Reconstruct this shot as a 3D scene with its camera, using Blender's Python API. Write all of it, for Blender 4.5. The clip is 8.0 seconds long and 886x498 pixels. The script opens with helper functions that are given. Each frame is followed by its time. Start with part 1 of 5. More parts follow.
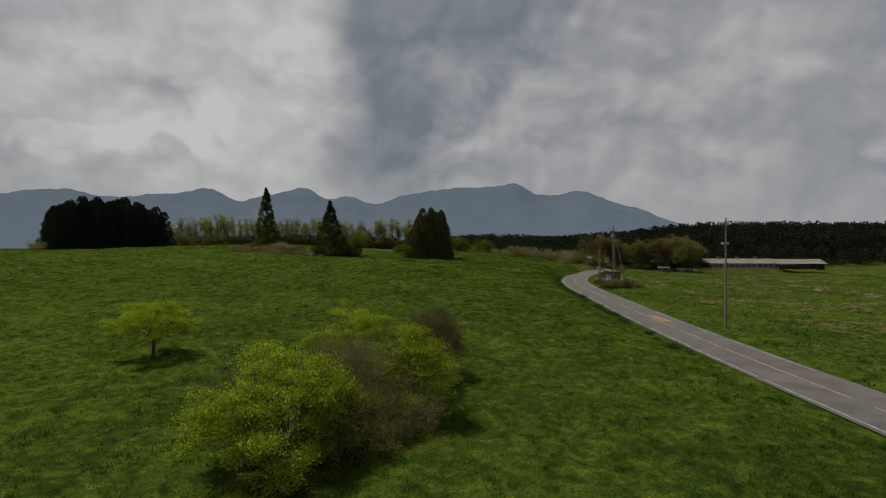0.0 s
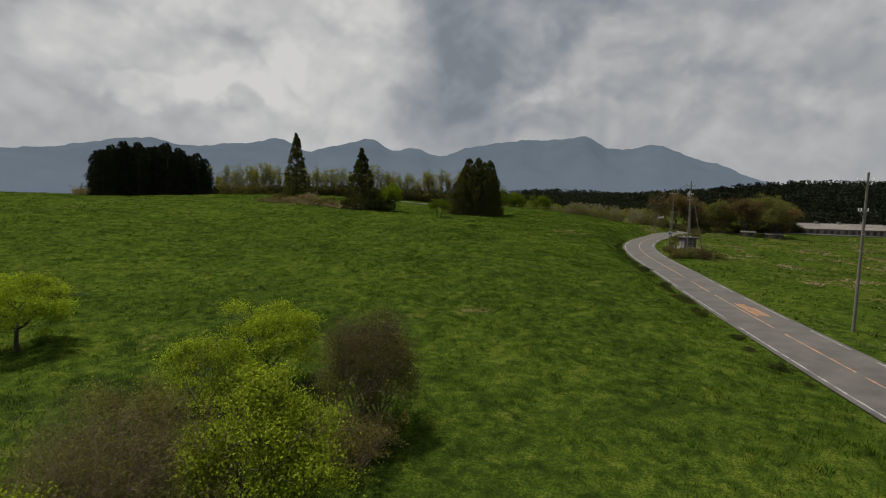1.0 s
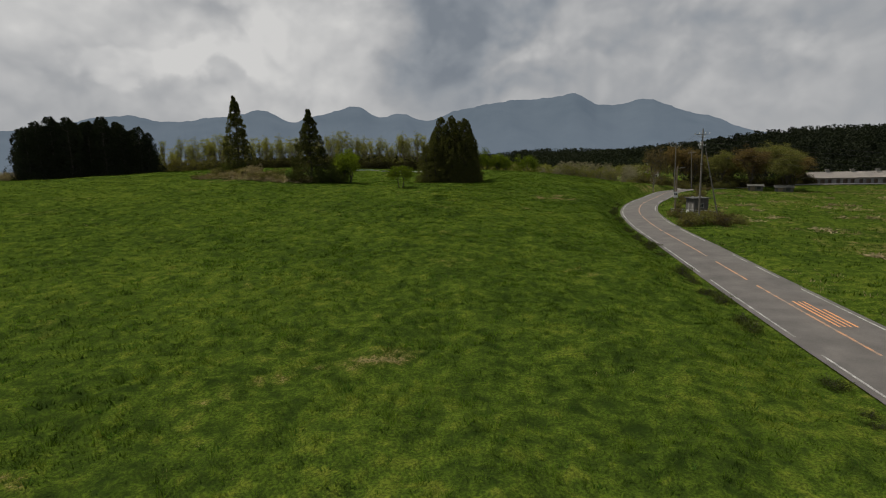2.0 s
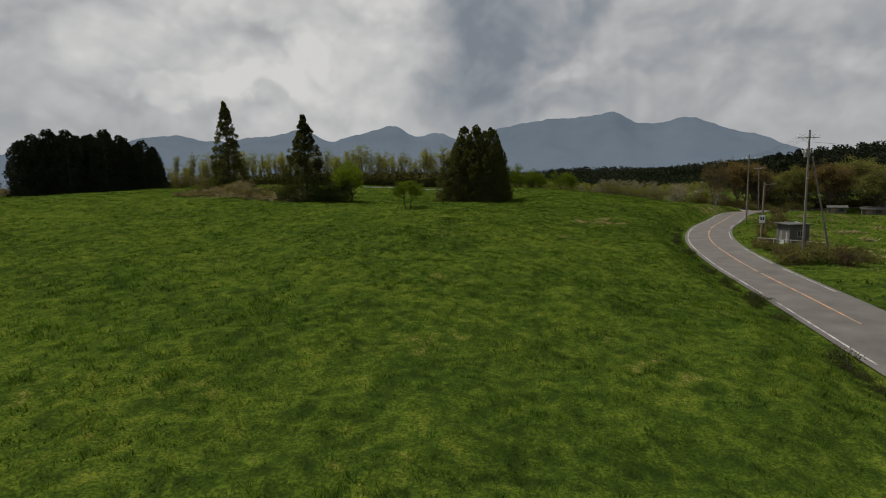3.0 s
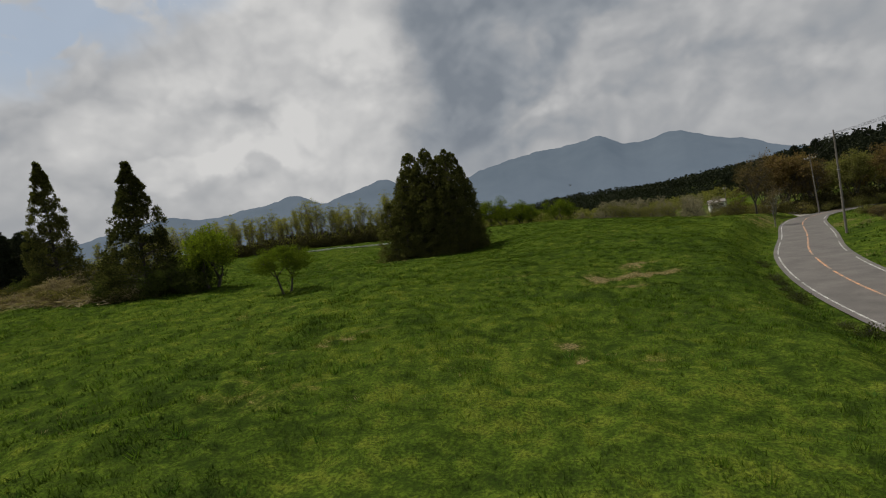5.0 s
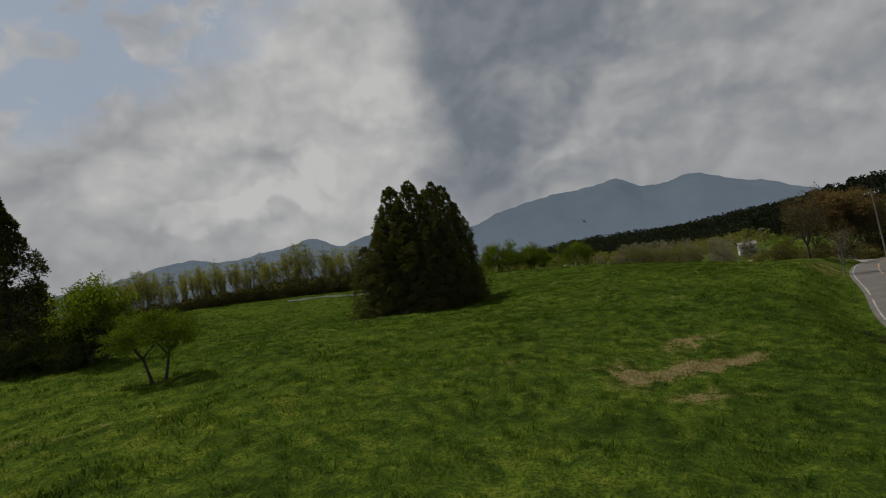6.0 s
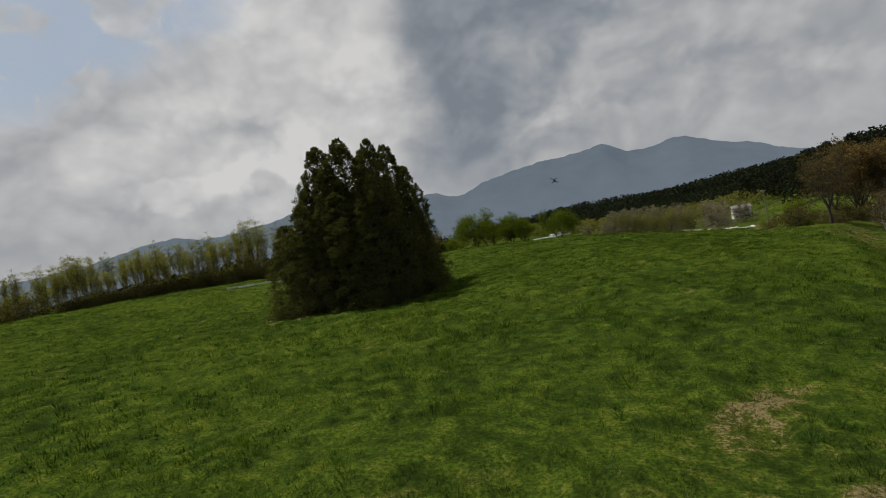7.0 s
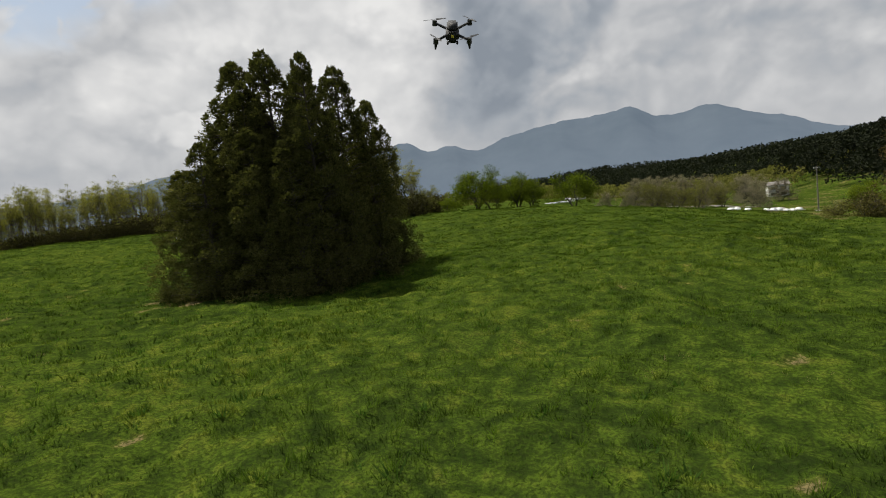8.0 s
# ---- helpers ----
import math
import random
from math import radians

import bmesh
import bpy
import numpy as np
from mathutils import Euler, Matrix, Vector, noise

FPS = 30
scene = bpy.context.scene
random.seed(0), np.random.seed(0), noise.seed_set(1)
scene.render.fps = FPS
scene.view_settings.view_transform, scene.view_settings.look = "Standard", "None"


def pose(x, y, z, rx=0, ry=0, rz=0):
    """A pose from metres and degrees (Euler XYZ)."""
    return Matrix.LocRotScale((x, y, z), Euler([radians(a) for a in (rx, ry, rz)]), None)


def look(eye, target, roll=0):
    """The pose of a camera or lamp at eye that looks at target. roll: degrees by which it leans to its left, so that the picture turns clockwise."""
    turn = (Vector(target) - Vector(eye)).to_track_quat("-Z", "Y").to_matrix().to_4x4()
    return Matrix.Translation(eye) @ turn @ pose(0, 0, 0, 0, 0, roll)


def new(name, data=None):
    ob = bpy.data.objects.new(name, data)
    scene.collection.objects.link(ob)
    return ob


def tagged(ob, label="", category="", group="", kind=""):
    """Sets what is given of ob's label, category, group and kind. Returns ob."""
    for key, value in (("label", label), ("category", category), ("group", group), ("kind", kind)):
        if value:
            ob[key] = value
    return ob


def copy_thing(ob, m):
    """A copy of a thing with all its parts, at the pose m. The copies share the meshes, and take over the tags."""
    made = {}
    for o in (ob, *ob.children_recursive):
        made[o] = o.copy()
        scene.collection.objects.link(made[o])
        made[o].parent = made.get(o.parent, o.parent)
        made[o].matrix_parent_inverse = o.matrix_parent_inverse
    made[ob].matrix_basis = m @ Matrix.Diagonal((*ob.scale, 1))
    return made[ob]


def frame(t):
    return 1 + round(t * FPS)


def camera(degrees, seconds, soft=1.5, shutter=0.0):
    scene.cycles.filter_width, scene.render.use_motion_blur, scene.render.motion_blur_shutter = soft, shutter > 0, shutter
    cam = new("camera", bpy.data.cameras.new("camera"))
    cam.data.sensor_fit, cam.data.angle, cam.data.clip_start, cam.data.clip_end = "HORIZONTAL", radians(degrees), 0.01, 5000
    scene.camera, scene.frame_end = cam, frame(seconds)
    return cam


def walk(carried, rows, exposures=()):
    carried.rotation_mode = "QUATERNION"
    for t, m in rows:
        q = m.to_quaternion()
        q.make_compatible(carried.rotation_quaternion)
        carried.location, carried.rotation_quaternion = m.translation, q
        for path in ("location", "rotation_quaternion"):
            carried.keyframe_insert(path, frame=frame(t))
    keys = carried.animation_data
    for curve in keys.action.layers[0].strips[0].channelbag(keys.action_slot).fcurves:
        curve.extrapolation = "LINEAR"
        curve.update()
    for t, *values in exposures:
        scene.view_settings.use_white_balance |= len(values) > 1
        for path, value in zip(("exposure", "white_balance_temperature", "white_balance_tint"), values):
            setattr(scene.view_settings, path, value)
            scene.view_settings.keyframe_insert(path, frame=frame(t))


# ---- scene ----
cam = camera(80.0, 8.0, 1.1)
PATH = [
    (0, (4.972, 9.702, 6.023), (4.996, 11.702, 5.997), -0.3),
    (0.5, (7.978, 18.032, 6.184), (7.825, 20.02, 6.037), 1.4),
    (1, (10.477, 26.921, 6.325), (10.262, 28.899, 6.122), 1.0),
    (1.5, (12.488, 36.469, 6.344), (12.234, 38.426, 6.017), 1.5),
    (2, (14.097, 46.628, 6.229), (13.905, 48.591, 5.898), -1.8),
    (2.2, (14.535, 50.697, 6.115), (14.363, 52.669, 5.824), -1.9),
    (3.3, (15.654, 73.248, 5.179), (15.279, 75.196, 4.924), -2.1),
    (3.5, (15.911, 77.324, 5.125), (15.548, 79.273, 4.859), -3.6),
    (4, (16.559, 87.392, 4.909), (16.286, 89.368, 4.762), -10.5),
    (4.2, (16.853, 91.21, 4.869), (16.629, 93.197, 4.821), -11.9),
    (5.3, (18.928, 111.087, 4.827), (18.562, 113.051, 4.731), -8.8),
    (5.5, (19.276, 114.504, 4.847), (18.894, 116.467, 4.797), -9.0),
    (6, (19.975, 122.556, 4.917), (19.61, 124.521, 4.999), -9.4),
    (6.5, (20.846, 130.713, 5.127), (20.486, 132.68, 5.117), -10.5),
    (7, (21.906, 139.25, 5.319), (21.564, 141.221, 5.283), -11.0),
    (7.5, (22.847, 147.769, 5.572), (22.442, 149.722, 5.417), -7.0),
    (8, (23.491, 156.287, 5.756), (23.075, 158.233, 5.555), -6.9),
]
EXPOSURES = [(0, -0.25), (0.5, -0.1), (1.0, 0.0), (2.0, 0.0), (4.0, 0.05), (5.5, 0.0), (6.0, -0.3), (6.5, -0.05), (7.0, 0.0), (7.5, 0.15), (8, 0.4)]
walk(cam, [(t, look(eye, target, roll)) for t, eye, target, roll in PATH], EXPOSURES)

# ---------------------------------------------------------------- world, sun
SUN_AZ, SUN_EL = radians(-62), radians(64)      # azimuth from +y towards +x, elevation
sun_dir = Vector((math.sin(SUN_AZ) * math.cos(SUN_EL), math.cos(SUN_AZ) * math.cos(SUN_EL), math.sin(SUN_EL)))
sun_data = bpy.data.lights.new("sun", "SUN")
sun_data.energy, sun_data.angle, sun_data.color = 4.8, radians(3.0), (1.0, 0.94, 0.82)
sun = new("sun", sun_data)
sun.matrix_world = look(sun_dir * 100, (0, 0, 0))

world = bpy.data.worlds.new("sky_world")
scene.world = world
world.use_nodes = True


class Nodes:
    """Short-hand for building a node tree."""

    def __init__(self, tree):
        self.tree = tree
        tree.nodes.clear()

    def add(self, kind, links=None, **settings):
        node = self.tree.nodes.new("ShaderNode" + kind)
        if "operation" in settings:
            node.operation = settings["operation"]
        if "use_clamp" in settings:
            node.use_clamp = settings["use_clamp"]
        if "interpolation_type" in settings:
            node.interpolation_type = settings["interpolation_type"]
        if "rotation_type" in settings:
            node.rotation_type = settings["rotation_type"]
        if "data_type" in settings:
            node.data_type, node.blend_type = settings["data_type"], settings["blend_type"]
        for key, value in (links or {}).items():
            socket = node.inputs[key]
            if isinstance(value, bpy.types.NodeSocket):
                self.tree.links.new(value, socket)
            else:
                socket.default_value = value
        return node

    def maths(self, op, a, b=0.0, c=0.0, clamp=False):
        return self.add("Math", {0: a, 1: b, 2: c}, operation=op, use_clamp=clamp).outputs[0]

    def ramp(self, value, stops):
        node = self.add("ValToRGB", {0: value})
        el = node.color_ramp.elements
        while len(el) < len(stops):
            el.new(0.5)
        for e, (p, col) in zip(el, stops):
            e.position = p
            e.color = (*col, 1) if len(col) == 3 else col
        return node.outputs[0]

    def grey(self, value, lo, hi, a=0.0, b=1.0):
        return self.add("MapRange", {0: value, 1: lo, 2: hi, 3: a, 4: b}, interpolation_type="SMOOTHSTEP").outputs[0]

    def mix(self, fac, a, b, blend="MIX"):
        node = self.add("Mix", data_type="RGBA", blend_type=blend)
        for i, v in ((0, fac), (6, a), (7, b)):
            if isinstance(v, bpy.types.NodeSocket):
                self.tree.links.new(v, node.inputs[i])
            else:
                node.inputs[i].default_value = (*v, 1) if isinstance(v, tuple) and len(v) == 3 else v
        return node.outputs[2]

    def noise(self, vector, scale, detail=4.0, rough=0.55, distortion=0.0):
        return self.add("TexNoise", {"Vector": vector, "Scale": scale, "Detail": detail, "Roughness": rough,
                                     "Distortion": distortion}).outputs[0]


def sky_nodes():
    n = Nodes(world.node_tree)
    way = n.add("TexCoord").outputs["Generated"]
    node = n.add("TexSky")
    node.sky_type, node.sun_disc, node.sun_elevation, node.sun_rotation = "NISHITA", False, SUN_EL, SUN_AZ
    node.air_density, node.dust_density = 1.2, 2.5
    blue = n.mix(0.70, n.mix(1.0, node.outputs[0], (0.100, 0.102, 0.104), "MULTIPLY"), (0.38, 0.445, 0.525))
    xyz = n.add("SeparateXYZ", {0: way})
    deg = 180 / math.pi
    az = n.maths("MULTIPLY", n.maths("ARCTAN2", xyz.outputs[0], xyz.outputs[1]), deg)
    el = n.maths("MULTIPLY", n.maths("ARCSINE", xyz.outputs[2]), deg)

    def swirl(at, scale, detail, rough=0.5):
        """Noise about zero, two channels, for drifting the cloud edges."""
        col = n.add("TexNoise", {"Vector": at, "Scale": scale, "Detail": detail, "Roughness": rough}).outputs["Color"]
        part_of = n.add("SeparateXYZ", {0: n.add("VectorMath", {0: col, 1: (0.5, 0.5, 0.5)}, operation="SUBTRACT").outputs[0]})
        return part_of.outputs[0], part_of.outputs[1]

    def billow(at, scale):
        vor = n.add("TexVoronoi")
        vor.feature = "SMOOTH_F1"
        bent = n.add("VectorMath", {0: at, 1: n.add("VectorMath", {0: n.add("TexNoise", {"Vector": at, "Scale": scale * 1.1, "Detail": 5.0}).outputs["Color"], "Scale": 0.12}, operation="SCALE").outputs[0]}, operation="ADD").outputs[0]
        n.tree.links.new(bent, vor.inputs["Vector"])
        for key, value in (("Scale", scale), ("Detail", 3.0), ("Roughness", 0.55), ("Smoothness", 0.5)):
            vor.inputs[key].default_value = value
        return n.maths("SUBTRACT", 0.55, vor.outputs["Distance"])

    flat = n.add("VectorMath", {0: way, 1: (1.0, 1.0, 1.25)}, operation="MULTIPLY").outputs[0]
    a1, e1 = swirl(flat, 3.4, 2)
    a2, e2 = swirl(flat, 11.0, 4, 0.5)
    puffs = billow(flat, 6.0)
    lit = n.maths("SUBTRACT", puffs, billow(n.add("VectorMath", {0: flat, 1: (-0.014, 0.004, 0.030)}, operation="ADD").outputs[0], 6.0))
    u = n.maths("ADD", az, n.maths("ADD", n.maths("MULTIPLY", a1, 8.0), n.maths("ADD", n.maths("MULTIPLY", a2, 6.0), n.maths("MULTIPLY", puffs, 4.0))))
    v = n.maths("ADD", el, n.maths("ADD", n.maths("MULTIPLY", e1, 5.0), n.maths("ADD", n.maths("MULTIPLY", e2, 7.0), n.maths("MULTIPLY", puffs, 2.5))))

    def step(value, lo, hi, a=0.0, b=1.0):
        return n.grey(value, lo, hi, a, b)

    def heap(at_az, at_el, wide, tall, soft):
        """A soft heap of cloud, flat below and rounded above."""
        x = n.maths("DIVIDE", n.maths("SUBTRACT", u, at_az), wide)
        y = n.maths("DIVIDE", n.maths("SUBTRACT", v, at_el), tall)
        return step(n.maths("SQRT", n.maths("ADD", n.maths("MULTIPLY", x, x), n.maths("MULTIPLY", y, y))), 1.0 + 0.2 * soft, 0.85 - 0.5 * soft)
    # the rain-grey column ahead widens upwards between a white bank and a duller one
    right_side = n.maths("SUBTRACT", u, n.maths("MULTIPLY", el, 0.95))
    column = n.maths("MULTIPLY", step(u, -14.5, -8.0), step(right_side, -5.0, -16.0))
    column = n.maths("MULTIPLY", column, n.maths("MULTIPLY", step(el, 60.0, 35.0), step(el, 5.0, 13.0, 0.35, 1.0)))
    rim = n.maths("MULTIPLY", step(right_side, -12.0, -5.0), step(right_side, 22.0, -3.0))
    bank = n.maths("MULTIPLY", step(u, -46.0, -18.0), step(u, -8.5, -13.0))
    low_left = n.maths("MULTIPLY", step(u, -18.0, -26.0), step(el, 13.0, 5.0))
    east = step(u, 20.0, 55.0)
    tone = n.maths("ADD", n.maths("ADD", 0.388, step(u, -8.0, -22.0, 0.0, 0.075)), n.maths("MULTIPLY", bank, 0.07))
    tone = n.maths("SUBTRACT", tone, n.maths("MULTIPLY", column, 0.120))
    tone = n.maths("ADD", tone, n.maths("MULTIPLY", rim, 0.020))
    tone = n.maths("SUBTRACT", tone, n.maths("MULTIPLY", east, 0.035))
    tone = n.maths("SUBTRACT", tone, n.maths("MULTIPLY", low_left, 0.03))
    for k, (ha, he, hw, ht, amount) in enumerate(((-28.5, 8.6, 6.0, 2.2, 0.08), (-36.0, 7.6, 6.0, 1.8, 0.06), (-25.0, 12.5, 4.0, 2.6, 0.06), (-16.5, 17.5, 5.0, 4.5, 0.07),
                                                  (22.0, 12.0, 6.5, 3.6, 0.055), (28.6, 16.5, 7.5, 4.0, 0.05), (40.0, 6.5, 5.0, 2.0, 0.07), (3.0, 11.0, 6.0, 3.0, 0.035), (25.0, 6.5, 4.0, 1.6, -0.05), (-31.0, 13.0, 6.0, 2.0, -0.05), (-8.0, 7.0, 8.0, 2.0, -0.03))):
        tone = n.maths("ADD", tone, n.maths("MULTIPLY", heap(ha, he, hw, ht, 0.6 if k < 3 else 1.0), amount))
    tone = n.maths("ADD", tone, n.maths("ADD", n.maths("ADD", n.maths("MULTIPLY", e2, 0.05), n.maths("MULTIPLY", a1, 0.12)), n.maths("ADD", n.maths("MULTIPLY", lit, 0.14), n.maths("MULTIPLY", puffs, 0.05))))
    cloud = n.ramp(tone, [(0.22, (0.205, 0.232, 0.268)), (0.30, (0.285, 0.310, 0.342)), (0.38, (0.385, 0.395, 0.410)), (0.46, (0.505, 0.508, 0.512)), (0.56, (0.66, 0.655, 0.645))])
    # open sky high to the west, with a few loose puffs in it
    edge = n.maths("ADD", 14.8, n.maths("MULTIPLY", n.maths("MAXIMUM", n.maths("ADD", az, 44.0), 0.0), 0.52))
    gap_up = n.maths("SUBTRACT", v, edge)
    open_sky = n.maths("MULTIPLY", step(gap_up, -1.2, 4.5), step(az, -10.0, -28.0))
    loose = step(n.noise(flat, 13.0, 5, 0.5, 0.4), 0.50, 0.62)
    open_sky = n.maths("MULTIPLY", open_sky, n.maths("SUBTRACT", 0.92, n.maths("MULTIPLY", loose, 0.75)))
    shade = n.mix(open_sky, cloud, blue)
    # bright haze just above the horizon
    haze = step(xyz.outputs[2], 0.16, 0.01)
    shade = n.mix(n.maths("MULTIPLY", haze, 0.55), shade, (0.43, 0.435, 0.445))
    back = n.add("Background", {"Color": shade, "Strength": 0.93})
    n.add("OutputWorld", {"Surface": back.outputs[0]})


sky_nodes()


# ---------------------------------------------------------------- materials
def material(name):
    mat = bpy.data.materials.new(name)
    mat.use_nodes = True
    return mat, Nodes(mat.node_tree)


def surface(name, stops, scale=1.0, rough=0.85, metal=0.0, fine=14.0, bump=0.3, bump_dist=0.02, coarse_share=0.55, per_object=0.0):
    """A stained, grainy surface: colour from two noises, relief from the finer."""
    mat, n = material(name)
    co = n.add("TexCoord").outputs["Object"]
    a, b = n.noise(co, scale, 5), n.noise(co, scale * fine, 5)
    v = n.maths("ADD", n.maths("MULTIPLY", a, coarse_share), n.maths("MULTIPLY", b, 1 - coarse_share))
    if per_object:
        rnd = n.add("ObjectInfo").outputs["Random"]
        v = n.maths("ADD", v, n.maths("MULTIPLY", n.maths("SUBTRACT", rnd, 0.5), per_object))
    col = n.ramp(v, stops)
    relief = n.add("Bump", {"Strength": bump, "Distance": bump_dist, "Height": b}).outputs[0]
    s = n.add("BsdfPrincipled", {"Base Color": col, "Roughness": rough, "Metallic": metal, "Normal": relief})
    n.add("OutputMaterial", {"Surface": s.outputs[0]})
    return mat


def foliage(name, dark, light, through_share=0.3, patch=0.5):
    """Leaves: each one a little different, in patches, partly letting light through."""
    mat, n = material(name)
    geo = n.add("NewGeometry")
    rnd = geo.outputs["Random Per Island"]
    co = n.add("TexCoord").outputs["Object"]
    v = n.maths("ADD", n.maths("MULTIPLY", rnd, 0.55), n.maths("MULTIPLY", n.noise(co, patch, 3), 0.55))
    v = n.maths("ADD", v, n.maths("MULTIPLY", n.maths("SUBTRACT", n.add("ObjectInfo").outputs["Random"], 0.5), 0.3))
    col = n.ramp(v, [(0.15, dark), (0.9, light)])
    d = n.add("BsdfDiffuse", {"Color": col, "Roughness": 0.6}).outputs[0]
    tr = n.add("BsdfTranslucent", {"Color": n.mix(1.0, col, (1.0, 1.15, 0.55), "MULTIPLY")}).outputs[0]
    s = n.add("MixShader", {0: through_share, 1: d, 2: tr}).outputs[0]
    n.add("OutputMaterial", {"Surface": s})
    return mat


# worn places: x, y, length, breadth, amount
BARE = [(25.4, 151.4, 4.0, 1.7, 0.25), (24.4, 148.4, 3.2, 1.0, 0.23), (27.4, 155.6, 4.0, 0.9, 0.23), (25.4, 145.2, 2.6, 0.8, 0.22), (16.4, 150.2, 5.0, 0.6, 0.22), (-42.0, 160.4, 9.0, 1.0, 0.30), (-9.0, 153.4, 4.0, 1.0, 0.26), (28.0, 151.0, 2.4, 0.8, 0.28), (8.6, 132.8, 3.0, 0.8, 0.26), (9.4, 125.4, 3.0, 1.2, 0.24), (8.2, 71.2, 3.4, 1.0, 0.26), (27.2, 156.8, 3.0, 0.6, 0.24), (19.3, 130.5, 0.7, 0.4, 0.3), (19.9, 128.5, 0.6, 0.35, 0.3), (4.8, 130.6, 0.7, 0.35, 0.3), (30.7, 174.9, 0.7, 0.35, 0.3), (28.0, 167.5, 0.6, 0.4, 0.32), (11.3, 168.4, 0.5, 0.35, 0.28), (9.2, 201.8, 2.6, 1.0, 0.34), (-5.4, 190.9, 1.8, 0.9, 0.40), (-2.0, 188.6, 2.6, 0.7, 0.28)]


def meadow_colour(n, co):
    """Colour of the pasture by place: lush, yellowish, straw and bare earth."""
    big = n.noise(co, 0.045, 4, 0.55)
    mid = n.noise(co, 0.32, 5, 0.6, 0.4)
    small = n.noise(co, 1.25, 5, 0.60, 0.3)
    fine = n.noise(co, 9.0, 4, 0.65)
    v = n.maths("ADD", n.maths("MULTIPLY", big, 0.20), n.maths("ADD", n.maths("MULTIPLY", mid, 0.28), n.maths("ADD", n.maths("MULTIPLY", small, 0.58), n.maths("MULTIPLY", n.maths("SUBTRACT", fine, 0.5), 0.10))))
    green = n.ramp(v, [(0.41, (0.016, 0.030, 0.005)), (0.48, (0.032, 0.055, 0.007)), (0.56, (0.058, 0.092, 0.010)), (0.64, (0.104, 0.130, 0.016))])
    straw_v = n.maths("ADD", n.maths("MULTIPLY", n.noise(co, 0.11, 5, 0.6, 0.5), 0.6), n.maths("MULTIPLY", small, 0.42))
    # worn streaks along one side of the field
    worn = 0.0
    for x, y, along, across, amount in BARE:
        at = n.add("VectorMath", {0: co, 1: (x, y, 0)}, operation="SUBTRACT").outputs[0]
        flat = n.add("VectorMath", {0: n.add("VectorRotate", {"Vector": at, "Axis": (0, 0, 1), "Angle": radians(-35)}, rotation_type="AXIS_ANGLE").outputs[0],
                                    1: (1 / along, 1 / across, 0)}, operation="MULTIPLY").outputs[0]
        far = n.add("VectorMath", {0: flat}, operation="LENGTH").outputs["Value"]
        worn = n.maths("ADD", worn, n.grey(far, 2.0, 0.2, 0.0, amount))
    straw_v = n.maths("ADD", straw_v, n.maths("MULTIPLY", worn, 0.55))
    # the rough pasture east of the road is drier
    straw_v = n.maths("ADD", straw_v, n.grey(n.add("SeparateXYZ", {0: co}).outputs[0], 44.0, 60.0, 0.0, 0.085))
    straw = n.grey(straw_v, 0.585, 0.72)
    earth = n.grey(n.maths("ADD", straw_v, n.maths("MULTIPLY", n.maths("SUBTRACT", fine, 0.5), 0.25)), 0.665, 0.705)
    col = n.mix(n.maths("MULTIPLY", straw, 0.60), green, (0.140, 0.128, 0.030))
    col = n.mix(n.maths("MULTIPLY", earth, 0.62), col, (0.215, 0.155, 0.092))
    return col, v, small, fine


def ground_material():
    mat, n = material("pasture_ground")
    co = n.add("TexCoord").outputs["Object"]
    col, v, small, fine = meadow_colour(n, co)
    col = n.mix(n.grey(fine, 0.38, 0.62, 0.70, 0.06), col, (0.016, 0.023, 0.006))
    height = n.maths("ADD", n.maths("MULTIPLY", small, 0.5), n.maths("MULTIPLY", fine, 0.5))
    relief = n.add("Bump", {"Strength": 1.0, "Distance": 0.22, "Height": height}).outputs[0]
    s = n.add("BsdfDiffuse", {"Color": col, "Normal": relief})
    n.add("OutputMaterial", {"Surface": s.outputs[0]})
    return mat


def blade_material():
    mat, n = material("grass_blades")
    co = n.add("TexCoord").outputs["Object"]
    col, v, small, fine = meadow_colour(n, co)
    rnd = n.add("NewGeometry").outputs["Random Per Island"]
    col = n.mix(n.grey(rnd, 0.0, 1.0, 0.0, 1.0), n.mix(1.0, col, (0.74, 0.78, 0.72), "MULTIPLY"), n.mix(1.0, col, (1.48, 1.46, 1.25), "MULTIPLY"))
    d = n.add("BsdfDiffuse", {"Color": col}).outputs[0]
    tr = n.add("BsdfTranslucent", {"Color": col}).outputs[0]
    n.add("OutputMaterial", {"Surface": n.add("MixShader", {0: 0.35, 1: d, 2: tr}).outputs[0]})
    return mat


def mountain_material():
    """Distant ridges behind kilometres of air: a plain backdrop, the blue haze painted as glow."""
    mat, n = material("far_mountain_haze_glow")
    co = n.add("TexCoord").outputs["Object"]
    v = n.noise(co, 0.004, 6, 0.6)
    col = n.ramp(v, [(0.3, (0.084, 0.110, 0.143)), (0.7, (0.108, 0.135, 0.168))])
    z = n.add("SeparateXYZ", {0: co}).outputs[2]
    # air haze painted into the colour, paler towards the foot
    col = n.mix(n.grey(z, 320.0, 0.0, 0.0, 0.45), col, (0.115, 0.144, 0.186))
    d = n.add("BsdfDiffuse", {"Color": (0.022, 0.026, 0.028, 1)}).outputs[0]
    # the ridges glow by themselves; little of their tone comes from the sun
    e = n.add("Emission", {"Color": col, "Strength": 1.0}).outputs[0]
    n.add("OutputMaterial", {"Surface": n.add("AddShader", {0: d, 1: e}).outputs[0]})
    return mat


